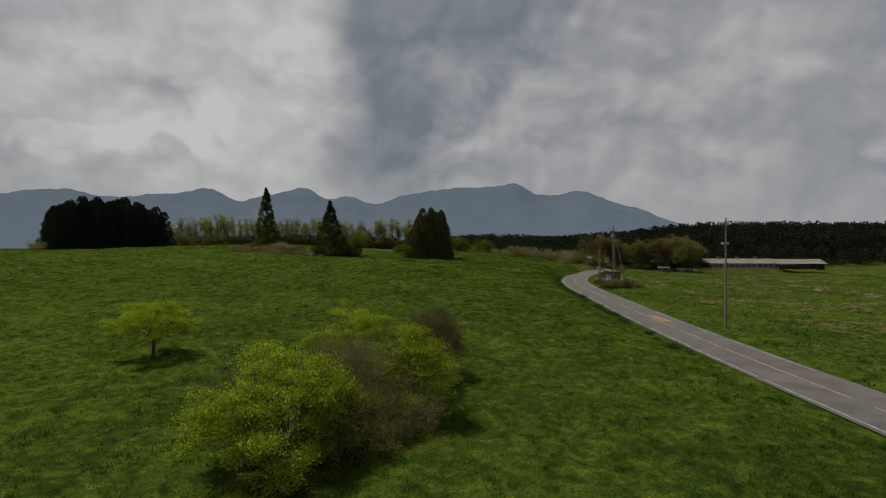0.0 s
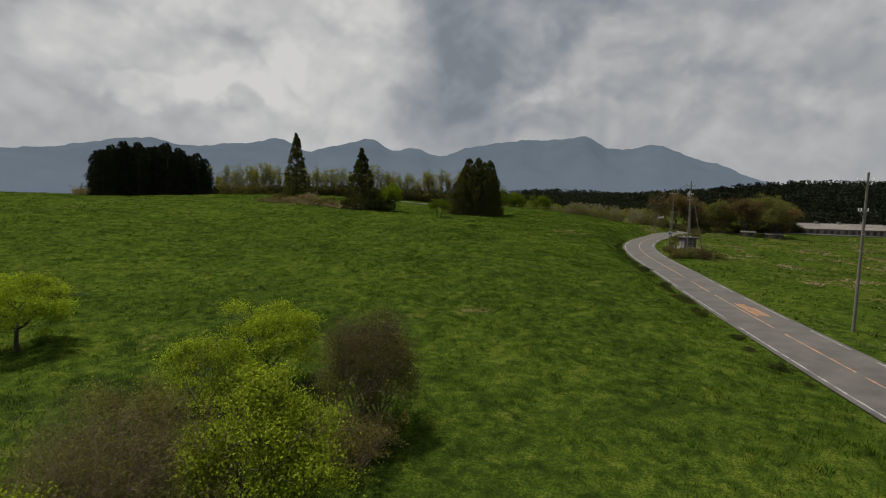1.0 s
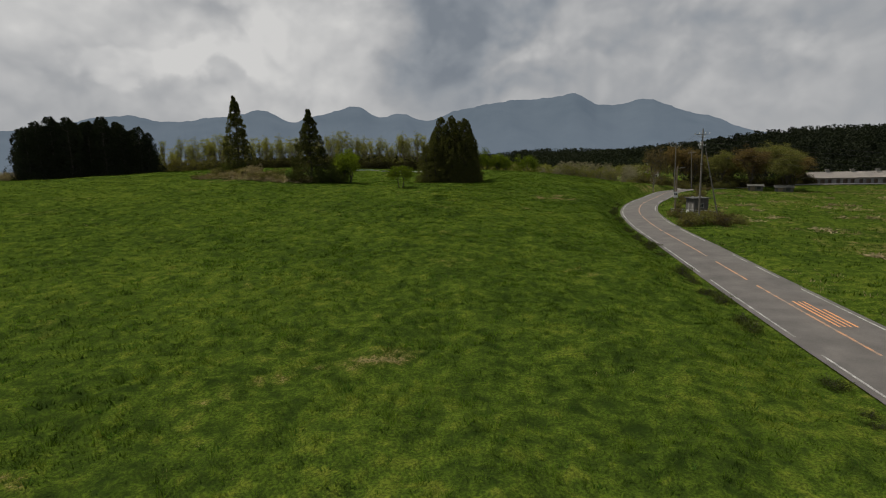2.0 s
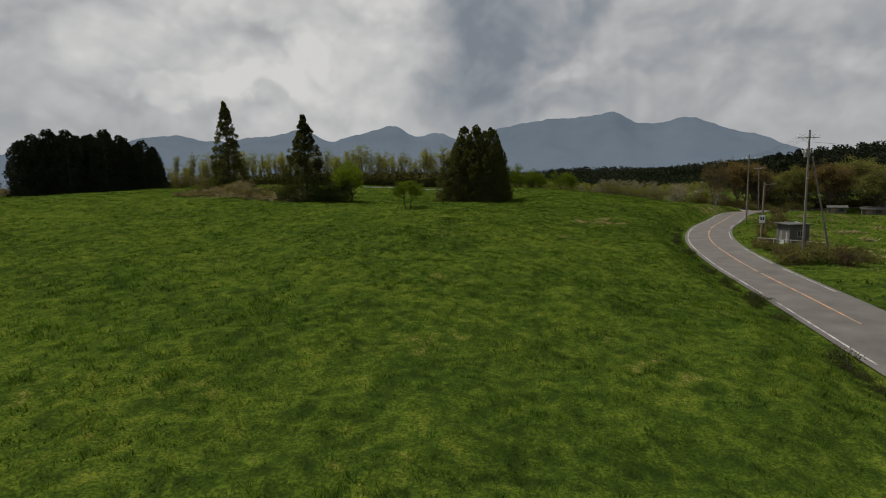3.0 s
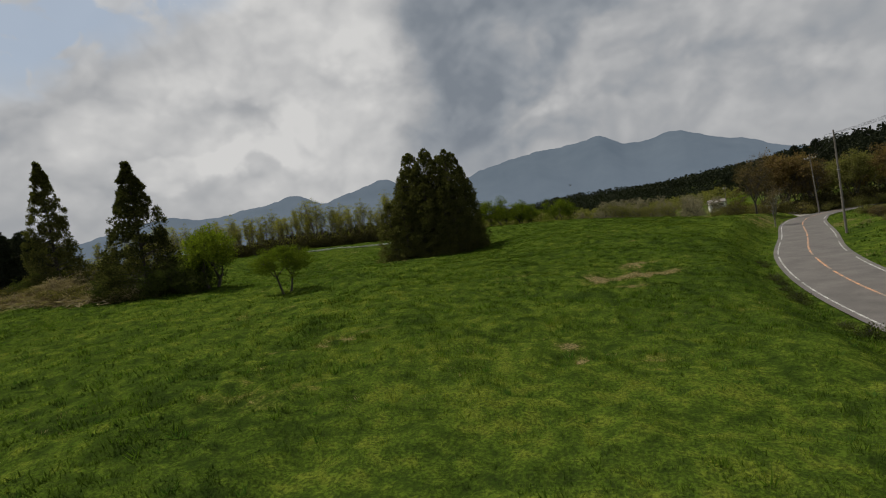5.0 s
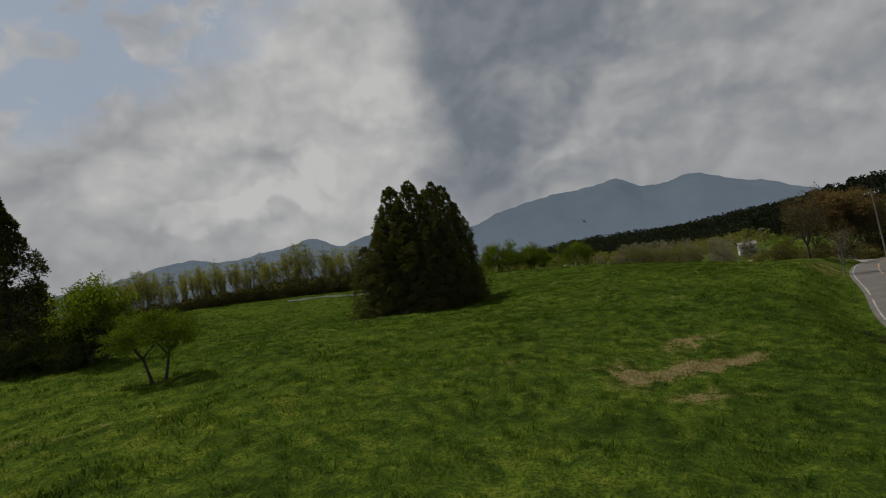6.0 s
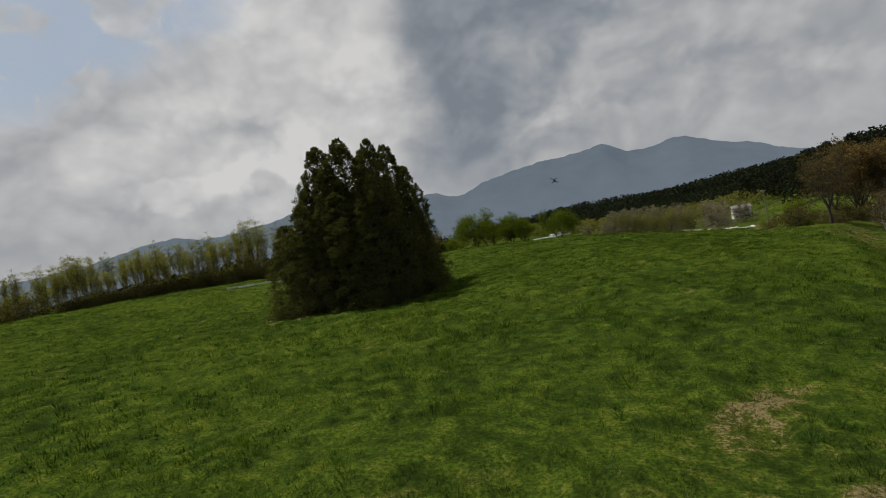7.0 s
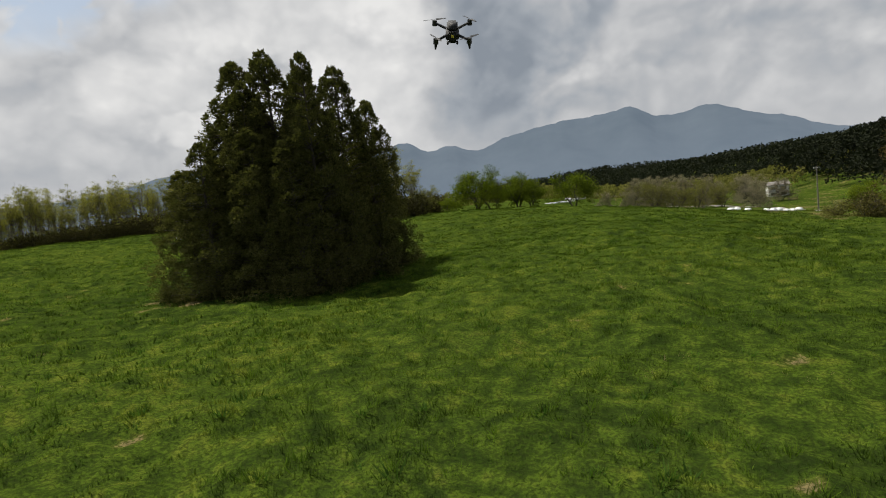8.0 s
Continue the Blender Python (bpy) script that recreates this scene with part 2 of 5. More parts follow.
MAT = {
    "ground": ground_material(),
    "blades": blade_material(),
    "mountain": mountain_material(),
    "asphalt": surface("worn_asphalt", [(0.36, (0.042, 0.038, 0.035)), (0.52, (0.072, 0.065, 0.060)), (0.68, (0.110, 0.099, 0.090))], 0.45, 0.9, fine=90, bump=0.4, bump_dist=0.006),
    "white_line": surface("worn_white_paint", [(0.44, (0.10, 0.096, 0.09)), (0.62, (0.40, 0.40, 0.385))], 1.2, 0.7, fine=25),
    "orange_mark": surface("orange_road_paint", [(0.36, (0.24, 0.13, 0.07)), (0.52, (0.56, 0.25, 0.080))], 1.2, 0.7, fine=25),
    "orange_line": surface("worn_orange_paint", [(0.42, (0.11, 0.092, 0.078)), (0.60, (0.42, 0.20, 0.080))], 1.2, 0.7, fine=25),
    "cedar": foliage("cedar_foliage", (0.032, 0.036, 0.014), (0.132, 0.125, 0.042), 0.25, 0.6),
    "forest": foliage("dark_forest_foliage", (0.019, 0.023, 0.015), (0.035, 0.040, 0.024), 0.1, 0.25),
    "spring": foliage("fresh_spring_leaves", (0.105, 0.130, 0.012), (0.46, 0.53, 0.055), 0.40, 0.9),
    "lime": foliage("bright_spring_leaves", (0.055, 0.078, 0.010), (0.17, 0.205, 0.022), 0.4, 0.4),
    "olive": foliage("olive_young_leaves", (0.080, 0.078, 0.028), (0.21, 0.195, 0.065), 0.4, 0.5),
    "larch": foliage("yellow_olive_larch_leaves", (0.11, 0.102, 0.026), (0.31, 0.285, 0.085), 0.45, 0.2),
    "withered": foliage("olive_brown_withered_leaves", (0.052, 0.050, 0.018), (0.20, 0.168, 0.058), 0.3, 0.9),
    "twig": surface("brown_grey_twigs", [(0.35, (0.055, 0.040, 0.026)), (0.7, (0.16, 0.118, 0.075))], 2.0, 0.95, fine=8, bump=0.6),
    "farm_wall": surface("dull_white_farm_wall", [(0.35, (0.17, 0.16, 0.145)), (0.7, (0.36, 0.345, 0.32))], 0.6, 0.9, fine=9),
    "pale_twig": surface("pale_dry_twigs", [(0.35, (0.10, 0.074, 0.042)), (0.7, (0.28, 0.215, 0.135))], 2.0, 0.95, fine=8, bump=0.6),
    "thicket": foliage("dark_undergrowth", (0.020, 0.020, 0.009), (0.062, 0.055, 0.022), 0.2, 0.5),
    "brown": foliage("brown_dry_leaves", (0.048, 0.036, 0.016), (0.145, 0.108, 0.050), 0.2, 0.8),
    "dark_green": foliage("dark_olive_green_leaves", (0.020, 0.028, 0.008), (0.085, 0.098, 0.026), 0.25, 0.6),
    "rust": foliage("rust_young_leaves", (0.085, 0.060, 0.030), (0.22, 0.145, 0.062), 0.35, 0.3),
    "pale": foliage("pale_blossom", (0.12, 0.10, 0.075), (0.30, 0.26, 0.20), 0.3, 0.4),
    "lush": foliage("lush_grass_tufts", (0.034, 0.068, 0.008), (0.115, 0.175, 0.020), 0.35, 0.6),
    "weed": foliage("dark_weed_leaves", (0.035, 0.075, 0.014), (0.085, 0.15, 0.03), 0.35, 0.5),
    "straw": foliage("dry_straw", (0.13, 0.095, 0.055), (0.38, 0.31, 0.19), 0.2, 0.8),
    "bark": surface("grey_brown_bark", [(0.35, (0.022, 0.018, 0.014)), (0.7, (0.075, 0.062, 0.05))], 2.0, 0.95, fine=8, bump=0.8),
    "pale_bark": surface("pale_bark", [(0.35, (0.10, 0.09, 0.075)), (0.7, (0.24, 0.22, 0.185))], 2.0, 0.95, fine=8, bump=0.8),
    "pole": surface("weathered_concrete_pole", [(0.35, (0.10, 0.085, 0.07)), (0.7, (0.22, 0.195, 0.165))], 0.8, 0.9, fine=20),
    "steel": surface("galvanised_steel", [(0.35, (0.22, 0.22, 0.22)), (0.7, (0.42, 0.42, 0.42))], 4.0, 0.5, 0.6),
    "porcelain": surface("white_porcelain", [(0.35, (0.62, 0.62, 0.60)), (0.7, (0.80, 0.80, 0.78))], 4.0, 0.25),
    "cable": surface("black_cable", [(0.35, (0.015, 0.015, 0.016)), (0.7, (0.035, 0.035, 0.036))], 4.0, 0.6),
    "block": surface("weathered_block_wall", [(0.35, (0.05, 0.046, 0.042)), (0.7, (0.12, 0.108, 0.096))], 0.8, 0.95, fine=12),
    "white_wall": surface("stained_white_board", [(0.3, (0.38, 0.36, 0.33)), (0.6, (0.70, 0.69, 0.66))], 0.7, 0.8, fine=10),
    "white": surface("white_plastic_film", [(0.3, (0.62, 0.62, 0.61)), (0.6, (0.82, 0.82, 0.81))], 1.2, 0.35, fine=6, bump=0.6, bump_dist=0.05),
    "roof": surface("grey_sheet_roof", [(0.3, (0.08, 0.072, 0.064)), (0.7, (0.19, 0.168, 0.148))], 0.25, 0.7, fine=14),
    "dark_roof": surface("dark_sheet_roof", [(0.3, (0.022, 0.023, 0.020)), (0.7, (0.065, 0.062, 0.055))], 0.5, 0.8, fine=14),
    "timber": surface("old_timber", [(0.3, (0.09, 0.065, 0.045)), (0.7, (0.24, 0.18, 0.13))], 1.0, 0.9, fine=10),
    "red_timber": surface("reddish_board", [(0.3, (0.16, 0.06, 0.045)), (0.7, (0.28, 0.13, 0.10))], 1.0, 0.9, fine=10),
    "glass": surface("dark_window_glass", [(0.3, (0.02, 0.022, 0.025)), (0.7, (0.05, 0.055, 0.06))], 1.0, 0.12, bump=0.0),
    "drone": surface("matt_black_plastic", [(0.3, (0.007, 0.007, 0.008)), (0.7, (0.016, 0.016, 0.018))], 20.0, 0.8, fine=6, bump=0.1, bump_dist=0.0005),
    "drone_grey": surface("dark_motor_metal", [(0.3, (0.02, 0.02, 0.022)), (0.7, (0.05, 0.05, 0.055))], 20.0, 0.45, 0.3, bump=0.1, bump_dist=0.0005),
    "yellow": surface("yellow_mark", [(0.3, (0.70, 0.55, 0.05)), (0.7, (0.80, 0.68, 0.12))], 20.0, 0.5),
    "gravel": surface("grey_gravel", [(0.3, (0.13, 0.12, 0.105)), (0.7, (0.27, 0.25, 0.22))], 0.8, 0.95),
    "concrete": surface("pale_concrete", [(0.3, (0.30, 0.29, 0.27)), (0.7, (0.46, 0.45, 0.42))], 0.8, 0.9),
}


# ---------------------------------------------------------------- mesh helpers
def mesh(name, verts, faces, mat=None, smooth=False):
    """A mesh from arrays: verts (n, 3); faces an (m, k) array, or a list of such arrays."""
    verts = np.asarray(verts, dtype=np.float32)
    faces = [np.asarray(f, dtype=np.int32) for f in (faces if isinstance(faces, list) else [faces]) if len(f)]
    me = bpy.data.meshes.new(name)
    me.vertices.add(len(verts))
    me.vertices.foreach_set("co", verts.ravel())
    loops = np.concatenate([f.ravel() for f in faces])
    sizes = np.concatenate([np.full(len(f), f.shape[1], dtype=np.int32) for f in faces])
    me.loops.add(len(loops))
    me.loops.foreach_set("vertex_index", loops)
    me.polygons.add(len(sizes))
    me.polygons.foreach_set("loop_start", np.concatenate(([0], np.cumsum(sizes)[:-1])).astype(np.int32))
    if smooth:
        me.polygons.foreach_set("use_smooth", np.ones(len(sizes), dtype=bool))
    me.update(calc_edges=True)
    if mat:
        me.materials.append(MAT[mat])
    return me


def part(name, shape, mat, parent=None, label="", smooth=False, at=None):
    """Links (verts, faces) or a bmesh as one mesh object, under a thing where one is given."""
    if isinstance(shape, bmesh.types.BMesh):
        me = bpy.data.meshes.new(name)
        shape.to_mesh(me)
        shape.free()
        me.materials.append(MAT[mat])
        if smooth:
            me.polygons.foreach_set("use_smooth", np.ones(len(me.polygons), dtype=bool))
    else:
        me = mesh(name, shape[0], shape[1], mat, smooth)
    ob = new(name, me)
    if at is not None:
        ob.matrix_basis = at
    if parent is not None:
        ob.parent = parent
    if label:
        tagged(ob, label)
    return ob


def thing(name, label, category, m=None, group="", kind=""):
    ob = new(name)
    ob.empty_display_size = 0.3
    if m is not None:
        ob.matrix_basis = m
    return tagged(ob, label, category, group, kind)


def box(bm, sx, sy, sz, m=Matrix(), bevel=0.0):
    """A box that stands on z = 0 of m."""
    made = bmesh.ops.create_cube(bm, size=1, matrix=m @ Matrix.Translation((0, 0, sz / 2)) @ Matrix.Diagonal((sx, sy, sz, 1)))
    if bevel:
        edges = list({e for v in made["verts"] for e in v.link_edges})
        bmesh.ops.bevel(bm, geom=edges, offset=bevel, segments=2, affect="EDGES")
    return bm


def boxes(*rows, bevel=0.0):
    """One bmesh of boxes: rows of (cx, cy, z, sx, sy, sz)."""
    bm = bmesh.new()
    for cx, cy, z, sx, sy, sz in rows:
        box(bm, sx, sy, sz, Matrix.Translation((cx, cy, z)), bevel)
    return bm


def rod(bm, a, b, r1, r2=None, sides=10):
    a, b = Vector(a), Vector(b)
    way = b - a
    m = Matrix.Translation((a + b) / 2) @ way.to_track_quat("Z", "Y").to_matrix().to_4x4()
    bmesh.ops.create_cone(bm, cap_ends=True, segments=sides, radius1=r1, radius2=r1 if r2 is None else r2, depth=way.length, matrix=m)
    return bm


def tubes(lines, most=6):
    """Tapered tubes along polylines: lines of (points (k, 3), radii (k,)); thin ones get fewer sides."""
    V, F, base = [], [], 0
    thick = max(r[0] for _, r in lines)
    for pts, rad in lines:
        sides = most if rad[0] > 0.3 * thick else 3
        ang = np.arange(sides) * 2 * np.pi / sides
        pts = np.asarray(pts, float)
        way = np.gradient(pts, axis=0)
        way /= np.linalg.norm(way, axis=1)[:, None] + 1e-9
        ref = np.where(np.abs(way[:, 2:3]) > 0.9, np.array([[1.0, 0, 0]]), np.array([[0, 0, 1.0]]))
        u = np.cross(way, ref)
        u /= np.linalg.norm(u, axis=1)[:, None] + 1e-9
        w = np.cross(way, u)
        ring = pts[:, None, :] + np.asarray(rad)[:, None, None] * (np.cos(ang)[None, :, None] * u[:, None, :] + np.sin(ang)[None, :, None] * w[:, None, :])
        V.append(ring.reshape(-1, 3))
        k = len(pts)
        i, j = np.meshgrid(np.arange(k - 1), np.arange(sides), indexing="ij")
        a = base + i * sides + j
        b = base + i * sides + (j + 1) % sides
        F.append(np.stack([a, b, b + sides, a + sides], -1).reshape(-1, 4))
        base += k * sides
    return np.concatenate(V), np.concatenate(F)


def leaves(rng, centres, ways, length, width, droop=0.0, face=None, loose=0.6):
    """A kite-shaped leaf at each centre, along each way, turned at random about it or towards face."""
    c, d = np.asarray(centres, float), np.asarray(ways, float)
    d = d / (np.linalg.norm(d, axis=1)[:, None] + 1e-9)
    n = len(c)
    s = rng.normal(size=(n, 3))
    if face is not None:
        s = np.cross(d, face / (np.linalg.norm(face, axis=1)[:, None] + 1e-9) + loose * s)
    s -= (s * d).sum(1)[:, None] * d
    s /= np.linalg.norm(s, axis=1)[:, None] + 1e-9
    ln = length * rng.uniform(0.65, 1.3, (n, 1))
    wd = width * rng.uniform(0.65, 1.3, (n, 1))
    tip = c + d * ln
    tip[:, 2] -= droop * ln[:, 0]
    mid = c + d * ln * 0.45
    V = np.stack([c, mid + s * wd / 2, tip, mid - s * wd / 2], 1).reshape(-1, 3)
    return V, np.arange(4 * n).reshape(n, 4)


# ---------------------------------------------------------------- the lie of the land
GX = np.array([-200.0, -125, -50, -20, 10, 30, 60, 130])
GY = np.array([-40.0, 30, 60, 90, 120, 155, 195, 250, 340])
GZ = np.array([
    [-6.0, -5.5, -5.5, -5.5, -5.0, -5.2, -6.0, -7.0],
    [-4.0, -4.5, -5.0, -4.8, -4.6, -5.0, -5.8, -7.0],
    [0.0, -1.0, -3.5, -4.0, -3.8, -4.7, -5.8, -7.0],
    [3.0, 1.5, -1.5, -2.4, -2.7, -4.2, -6.0, -7.5],
    [4.5, 3.0, 0.5, -0.6, -1.0, -3.2, -5.6, -7.5],
    [5.0, 4.0, 3.2, 2.0, 0.3, -1.9, -4.8, -7.5],
    [5.0, 4.0, 4.5, 1.2, -0.2, 0.0, -3.3, -7.0],
    [3.0, 4.0, 4.6, 3.0, 2.0, 0.6, -3.6, -9.0],
    [-2.0, -1.0, 0.0, -1.5, -2.0, -4.0, -8.0, -11.5]])
ROAD = np.array([(29.0, -60.0, -5.0), (32.0, 0.0, -5.0), (33.4, 35.0, -5.0), (34.1, 60.0, -5.0), (35.5, 86.0, -4.95), (37.2, 110.0, -4.8), (38.5, 130.0, -4.6),
                 (41.5, 149.0, -4.5), (46.8, 166.0, -4.5), (55.0, 184.0, -4.6), (67.0, 210.0, -5.0), (79.0, 229.0, -5.9), (98.0, 243.0, -6.4), (125.0, 250.0, -6.4), (160.0, 252.0, -7.0)])
ROAD_HALF = 3.4


def slopes(t, v):
    """Finite-difference slopes along axis 0 for a cubic through uneven knots."""
    h = np.diff(t).reshape(-1, *([1] * (v.ndim - 1)))
    d = np.diff(v, axis=0) / h
    m = np.empty_like(v)
    m[1:-1] = (d[:-1] * h[1:] + d[1:] * h[:-1]) / (h[1:] + h[:-1])
    m[0], m[-1] = 0 if v.ndim > 1 else d[0], 0 if v.ndim > 1 else d[-1]
    return m


def cubic(t, v, q):
    """Smooth curve through values v at knots t, at q (held flat outside for tables)."""
    m = slopes(t, v)
    q = np.clip(q, t[0], t[-1])
    i = np.clip(np.searchsorted(t, q, side="right") - 1, 0, len(t) - 2)
    h = t[i + 1] - t[i]
    s = (q - t[i]) / h
    return i, h, s, m


def smooth01(v):
    v = np.clip(v, 0, 1)
    return v * v * (3 - 2 * v)


def table(x, y):
    """Bicubic height from the coarse table."""
    shape = np.shape(x)
    x, y = np.ravel(x).astype(float), np.ravel(y).astype(float)

    def weights(t, q):
        q = np.clip(q, t[0], t[-1])
        i = np.clip(np.searchsorted(t, q, side="right") - 1, 0, len(t) - 2)
        h = t[i + 1] - t[i]
        s = (q - t[i]) / h
        W = np.zeros((len(q), len(t)))
        r = np.arange(len(q))
        D = slopes(t, np.eye(len(t)))
        h00, h10, h01, h11 = 2 * s**3 - 3 * s**2 + 1, s**3 - 2 * s**2 + s, -2 * s**3 + 3 * s**2, s**3 - s**2
        W[r, i] += h00
        W[r, i + 1] += h01
        W += (h10 * h)[:, None] * D[i] + (h11 * h)[:, None] * D[i + 1]
        return W
    z = np.einsum("ni,ij,nj->n", weights(GY, y), GZ, weights(GX, x))
    return z.reshape(shape)


LUMP = np.random.default_rng(70).uniform(0, 1, (256, 256))


def lumps(x, y, cell):
    """Smooth random 0 to 1 over the plan, with bumps about one cell wide."""
    u, v = x / cell + 1000, y / cell + 1000
    i, j = np.floor(u).astype(int), np.floor(v).astype(int)
    s, t = smooth01(u - i), smooth01(v - j)
    a, b = LUMP[i % 256, j % 256], LUMP[(i + 1) % 256, j % 256]
    c, d = LUMP[i % 256, (j + 1) % 256], LUMP[(i + 1) % 256, (j + 1) % 256]
    return (a * (1 - s) + b * s) * (1 - t) + (c * (1 - s) + d * s) * t


def road_curve(step=1.0):
    t = np.concatenate(([0], np.cumsum(np.linalg.norm(np.diff(ROAD[:, :2], axis=0), axis=1))))
    q = np.arange(0, t[-1], step)
    i, h, s, m = cubic(t, ROAD, q)
    s, h = s[:, None], h[:, None]
    m[0], m[-1] = (ROAD[1] - ROAD[0]) / (t[1] - t[0]), (ROAD[-1] - ROAD[-2]) / (t[-1] - t[-2])
    return (2 * s**3 - 3 * s**2 + 1) * ROAD[i] + (s**3 - 2 * s**2 + s) * h * m[i] + (-2 * s**3 + 3 * s**2) * ROAD[i + 1] + (s**3 - s**2) * h * m[i + 1]


RC = road_curve(1.0)


def road_near(x, y):
    """Distance to the road's centre line, and the road's height there."""
    x, y = np.ravel(x), np.ravel(y)
    d, z = np.full(len(x), 1e9), np.zeros(len(x))
    near = np.flatnonzero((x > 15) & (x < 185) & (y > -80) & (y < 275))
    for k in range(0, len(near), 4000):
        n = near[k:k + 4000]
        dd = np.hypot(x[n, None] - RC[None, :, 0], y[n, None] - RC[None, :, 1])
        j = dd.argmin(1)
        d[n], z[n] = dd[np.arange(len(n)), j], RC[j, 2]
    return d, z


def hill_height(x, y):
    """Wooded rise to the north-east and the long low ridge behind it."""
    a = 15 * np.exp(-(((x - 334) / 182) ** 8 + ((y - 430) / 90) ** 2))
    b = 24 * np.exp(-(((x - 420) / 260) ** 2 + ((y - 900) / 160) ** 2))
    c = 20 * np.exp(-(((x - 120) / 190) ** 2 + ((y - 1150) / 120) ** 2))
    return a + b + c


def ground(x, y):
    """Height of the ground at x, y (arrays)."""
    x, y = np.asarray(x, float), np.asarray(y, float)
    shape = x.shape
    x, y = x.ravel(), y.ravel()
    z = table(x, y)
    # beyond the table the land falls away gently to a wide plain
    out = np.maximum.reduce([GX[0] - x, x - GX[-1], GY[0] - y, y - GY[-1], np.zeros_like(x)])
    z = z + (-14 - z) * smooth01(out / 500)
    z += hill_height(x, y)
    z += 0.16 * np.sin(x * 0.31 + 1.3 * np.sin(y * 0.11)) * np.sin(y * 0.27 + x * 0.05) + 0.06 * np.sin(x * 0.9 + y * 0.35) * np.sin(y * 0.8 - x * 0.2)
    # brushy bank under the lone cedars
    z += 1.5 * np.exp(-(((x + 43) / 9.5) ** 2 + ((y - 164.5 + 0.3 * (x + 43)) / 3.6) ** 2))
    # tussocks
    z += 0.32 * (lumps(x, y, 1.6) - 0.5) + 0.28 * (lumps(x, y, 0.75) - 0.5)
    d, rz = road_near(x, y)
    w = smooth01((d - ROAD_HALF - 0.4) / 5.0)
    return ((rz - 0.10) * (1 - w) + z * w).reshape(shape)


def gz(x, y):
    return float(ground(np.array([x]), np.array([y]))[0])


def knots(lo, a, b, hi, step, grow):
    """Coordinates at even steps from a to b, then wider and wider out to lo and hi."""
    mid = list(np.arange(a, b + step / 2, step))
    s, left = step, [mid[0]]
    while left[-1] > lo:
        s *= grow
        left.append(left[-1] - s)
    s, right = step, [mid[-1]]
    while right[-1] < hi:
        s *= grow
        right.append(right[-1] + s)
    return np.array(left[:0:-1] + mid + right[1:])


def grid(xs, ys, height):
    X, Y = np.meshgrid(xs, ys)
    V = np.stack([X, Y, height(X, Y)], -1).reshape(-1, 3)
    nx, ny = len(xs), len(ys)
    i, j = np.meshgrid(np.arange(ny - 1), np.arange(nx - 1), indexing="ij")
    a = (i * nx + j).ravel()
    return V, np.stack([a, a + 1, a + nx + 1, a + nx], -1)


tagged(part("ground", grid(knots(-4600, -24, 48, 4600, 0.42, 1.10), knots(-1500, 14, 216, 4800, 0.42, 1.10), ground), "ground", smooth=True),
       "rolling green pasture with straw and bare earth patches", "ground", kind="structure")


def ridge(name, label, radius, az0, az1, peaks, floor_z, rough, depth, mat, seed):
    """A far mountain chain round the place: a skyline through summits and saddles (azimuth, height)."""
    az = np.radians(np.linspace(az0, az1, 520))
    t, v = np.array([p[0] for p in peaks], float), np.array([p[1] for p in peaks], float)
    i, h, q, m = cubic(t, v, np.degrees(az))
    top = (2 * q**3 - 3 * q**2 + 1) * v[i] + (q**3 - 2 * q**2 + q) * h * m[i] + (-2 * q**3 + 3 * q**2) * v[i + 1] + (q**3 - q**2) * h * m[i + 1]
    rng = np.random.default_rng(seed)
    for f, amp in ((60, 1.0), (115, 0.8), (230, 0.6), (430, 0.4), (800, 0.3)):
        top += rough * amp * np.sin(f * az + rng.uniform(0, 6))
    rows = 14
    V = []
    for r in range(rows):
        s = r / (rows - 1)
        wave = 1 + 0.10 * np.sin(38 * az + 3 * s) * s * (1 - s) * 4
        z = floor_z + (top - floor_z) * (s ** 0.9) * np.where(s < 1, wave, 1)
        rad = radius - depth * (1 - s) + 60 * np.sin(55 * az + 5 * s) * (1 - s)
        V.append(np.stack([15 + np.sin(az) * rad, 80 + np.cos(az) * rad, z], -1))
    V = np.concatenate(V)
    k = len(az)
    i, j = np.meshgrid(np.arange(rows - 1), np.arange(k - 1), indexing="ij")
    a = (i * k + j).ravel()
    return tagged(part(name, (V, np.stack([a, a + 1, a + k + 1, a + k], -1)), mat, smooth=True), label, "mountain", kind="structure")


ridge("backdrop_mountains", "blue mountain range far behind the pasture, its haze painted as glow", 3600, -110, 60,
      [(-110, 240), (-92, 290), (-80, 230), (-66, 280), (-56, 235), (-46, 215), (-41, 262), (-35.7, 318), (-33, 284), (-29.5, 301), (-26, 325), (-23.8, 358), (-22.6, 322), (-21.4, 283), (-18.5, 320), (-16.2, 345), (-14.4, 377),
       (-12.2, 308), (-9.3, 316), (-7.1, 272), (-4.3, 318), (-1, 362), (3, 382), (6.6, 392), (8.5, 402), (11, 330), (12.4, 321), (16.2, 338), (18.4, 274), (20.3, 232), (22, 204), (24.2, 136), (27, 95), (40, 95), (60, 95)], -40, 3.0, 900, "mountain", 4)


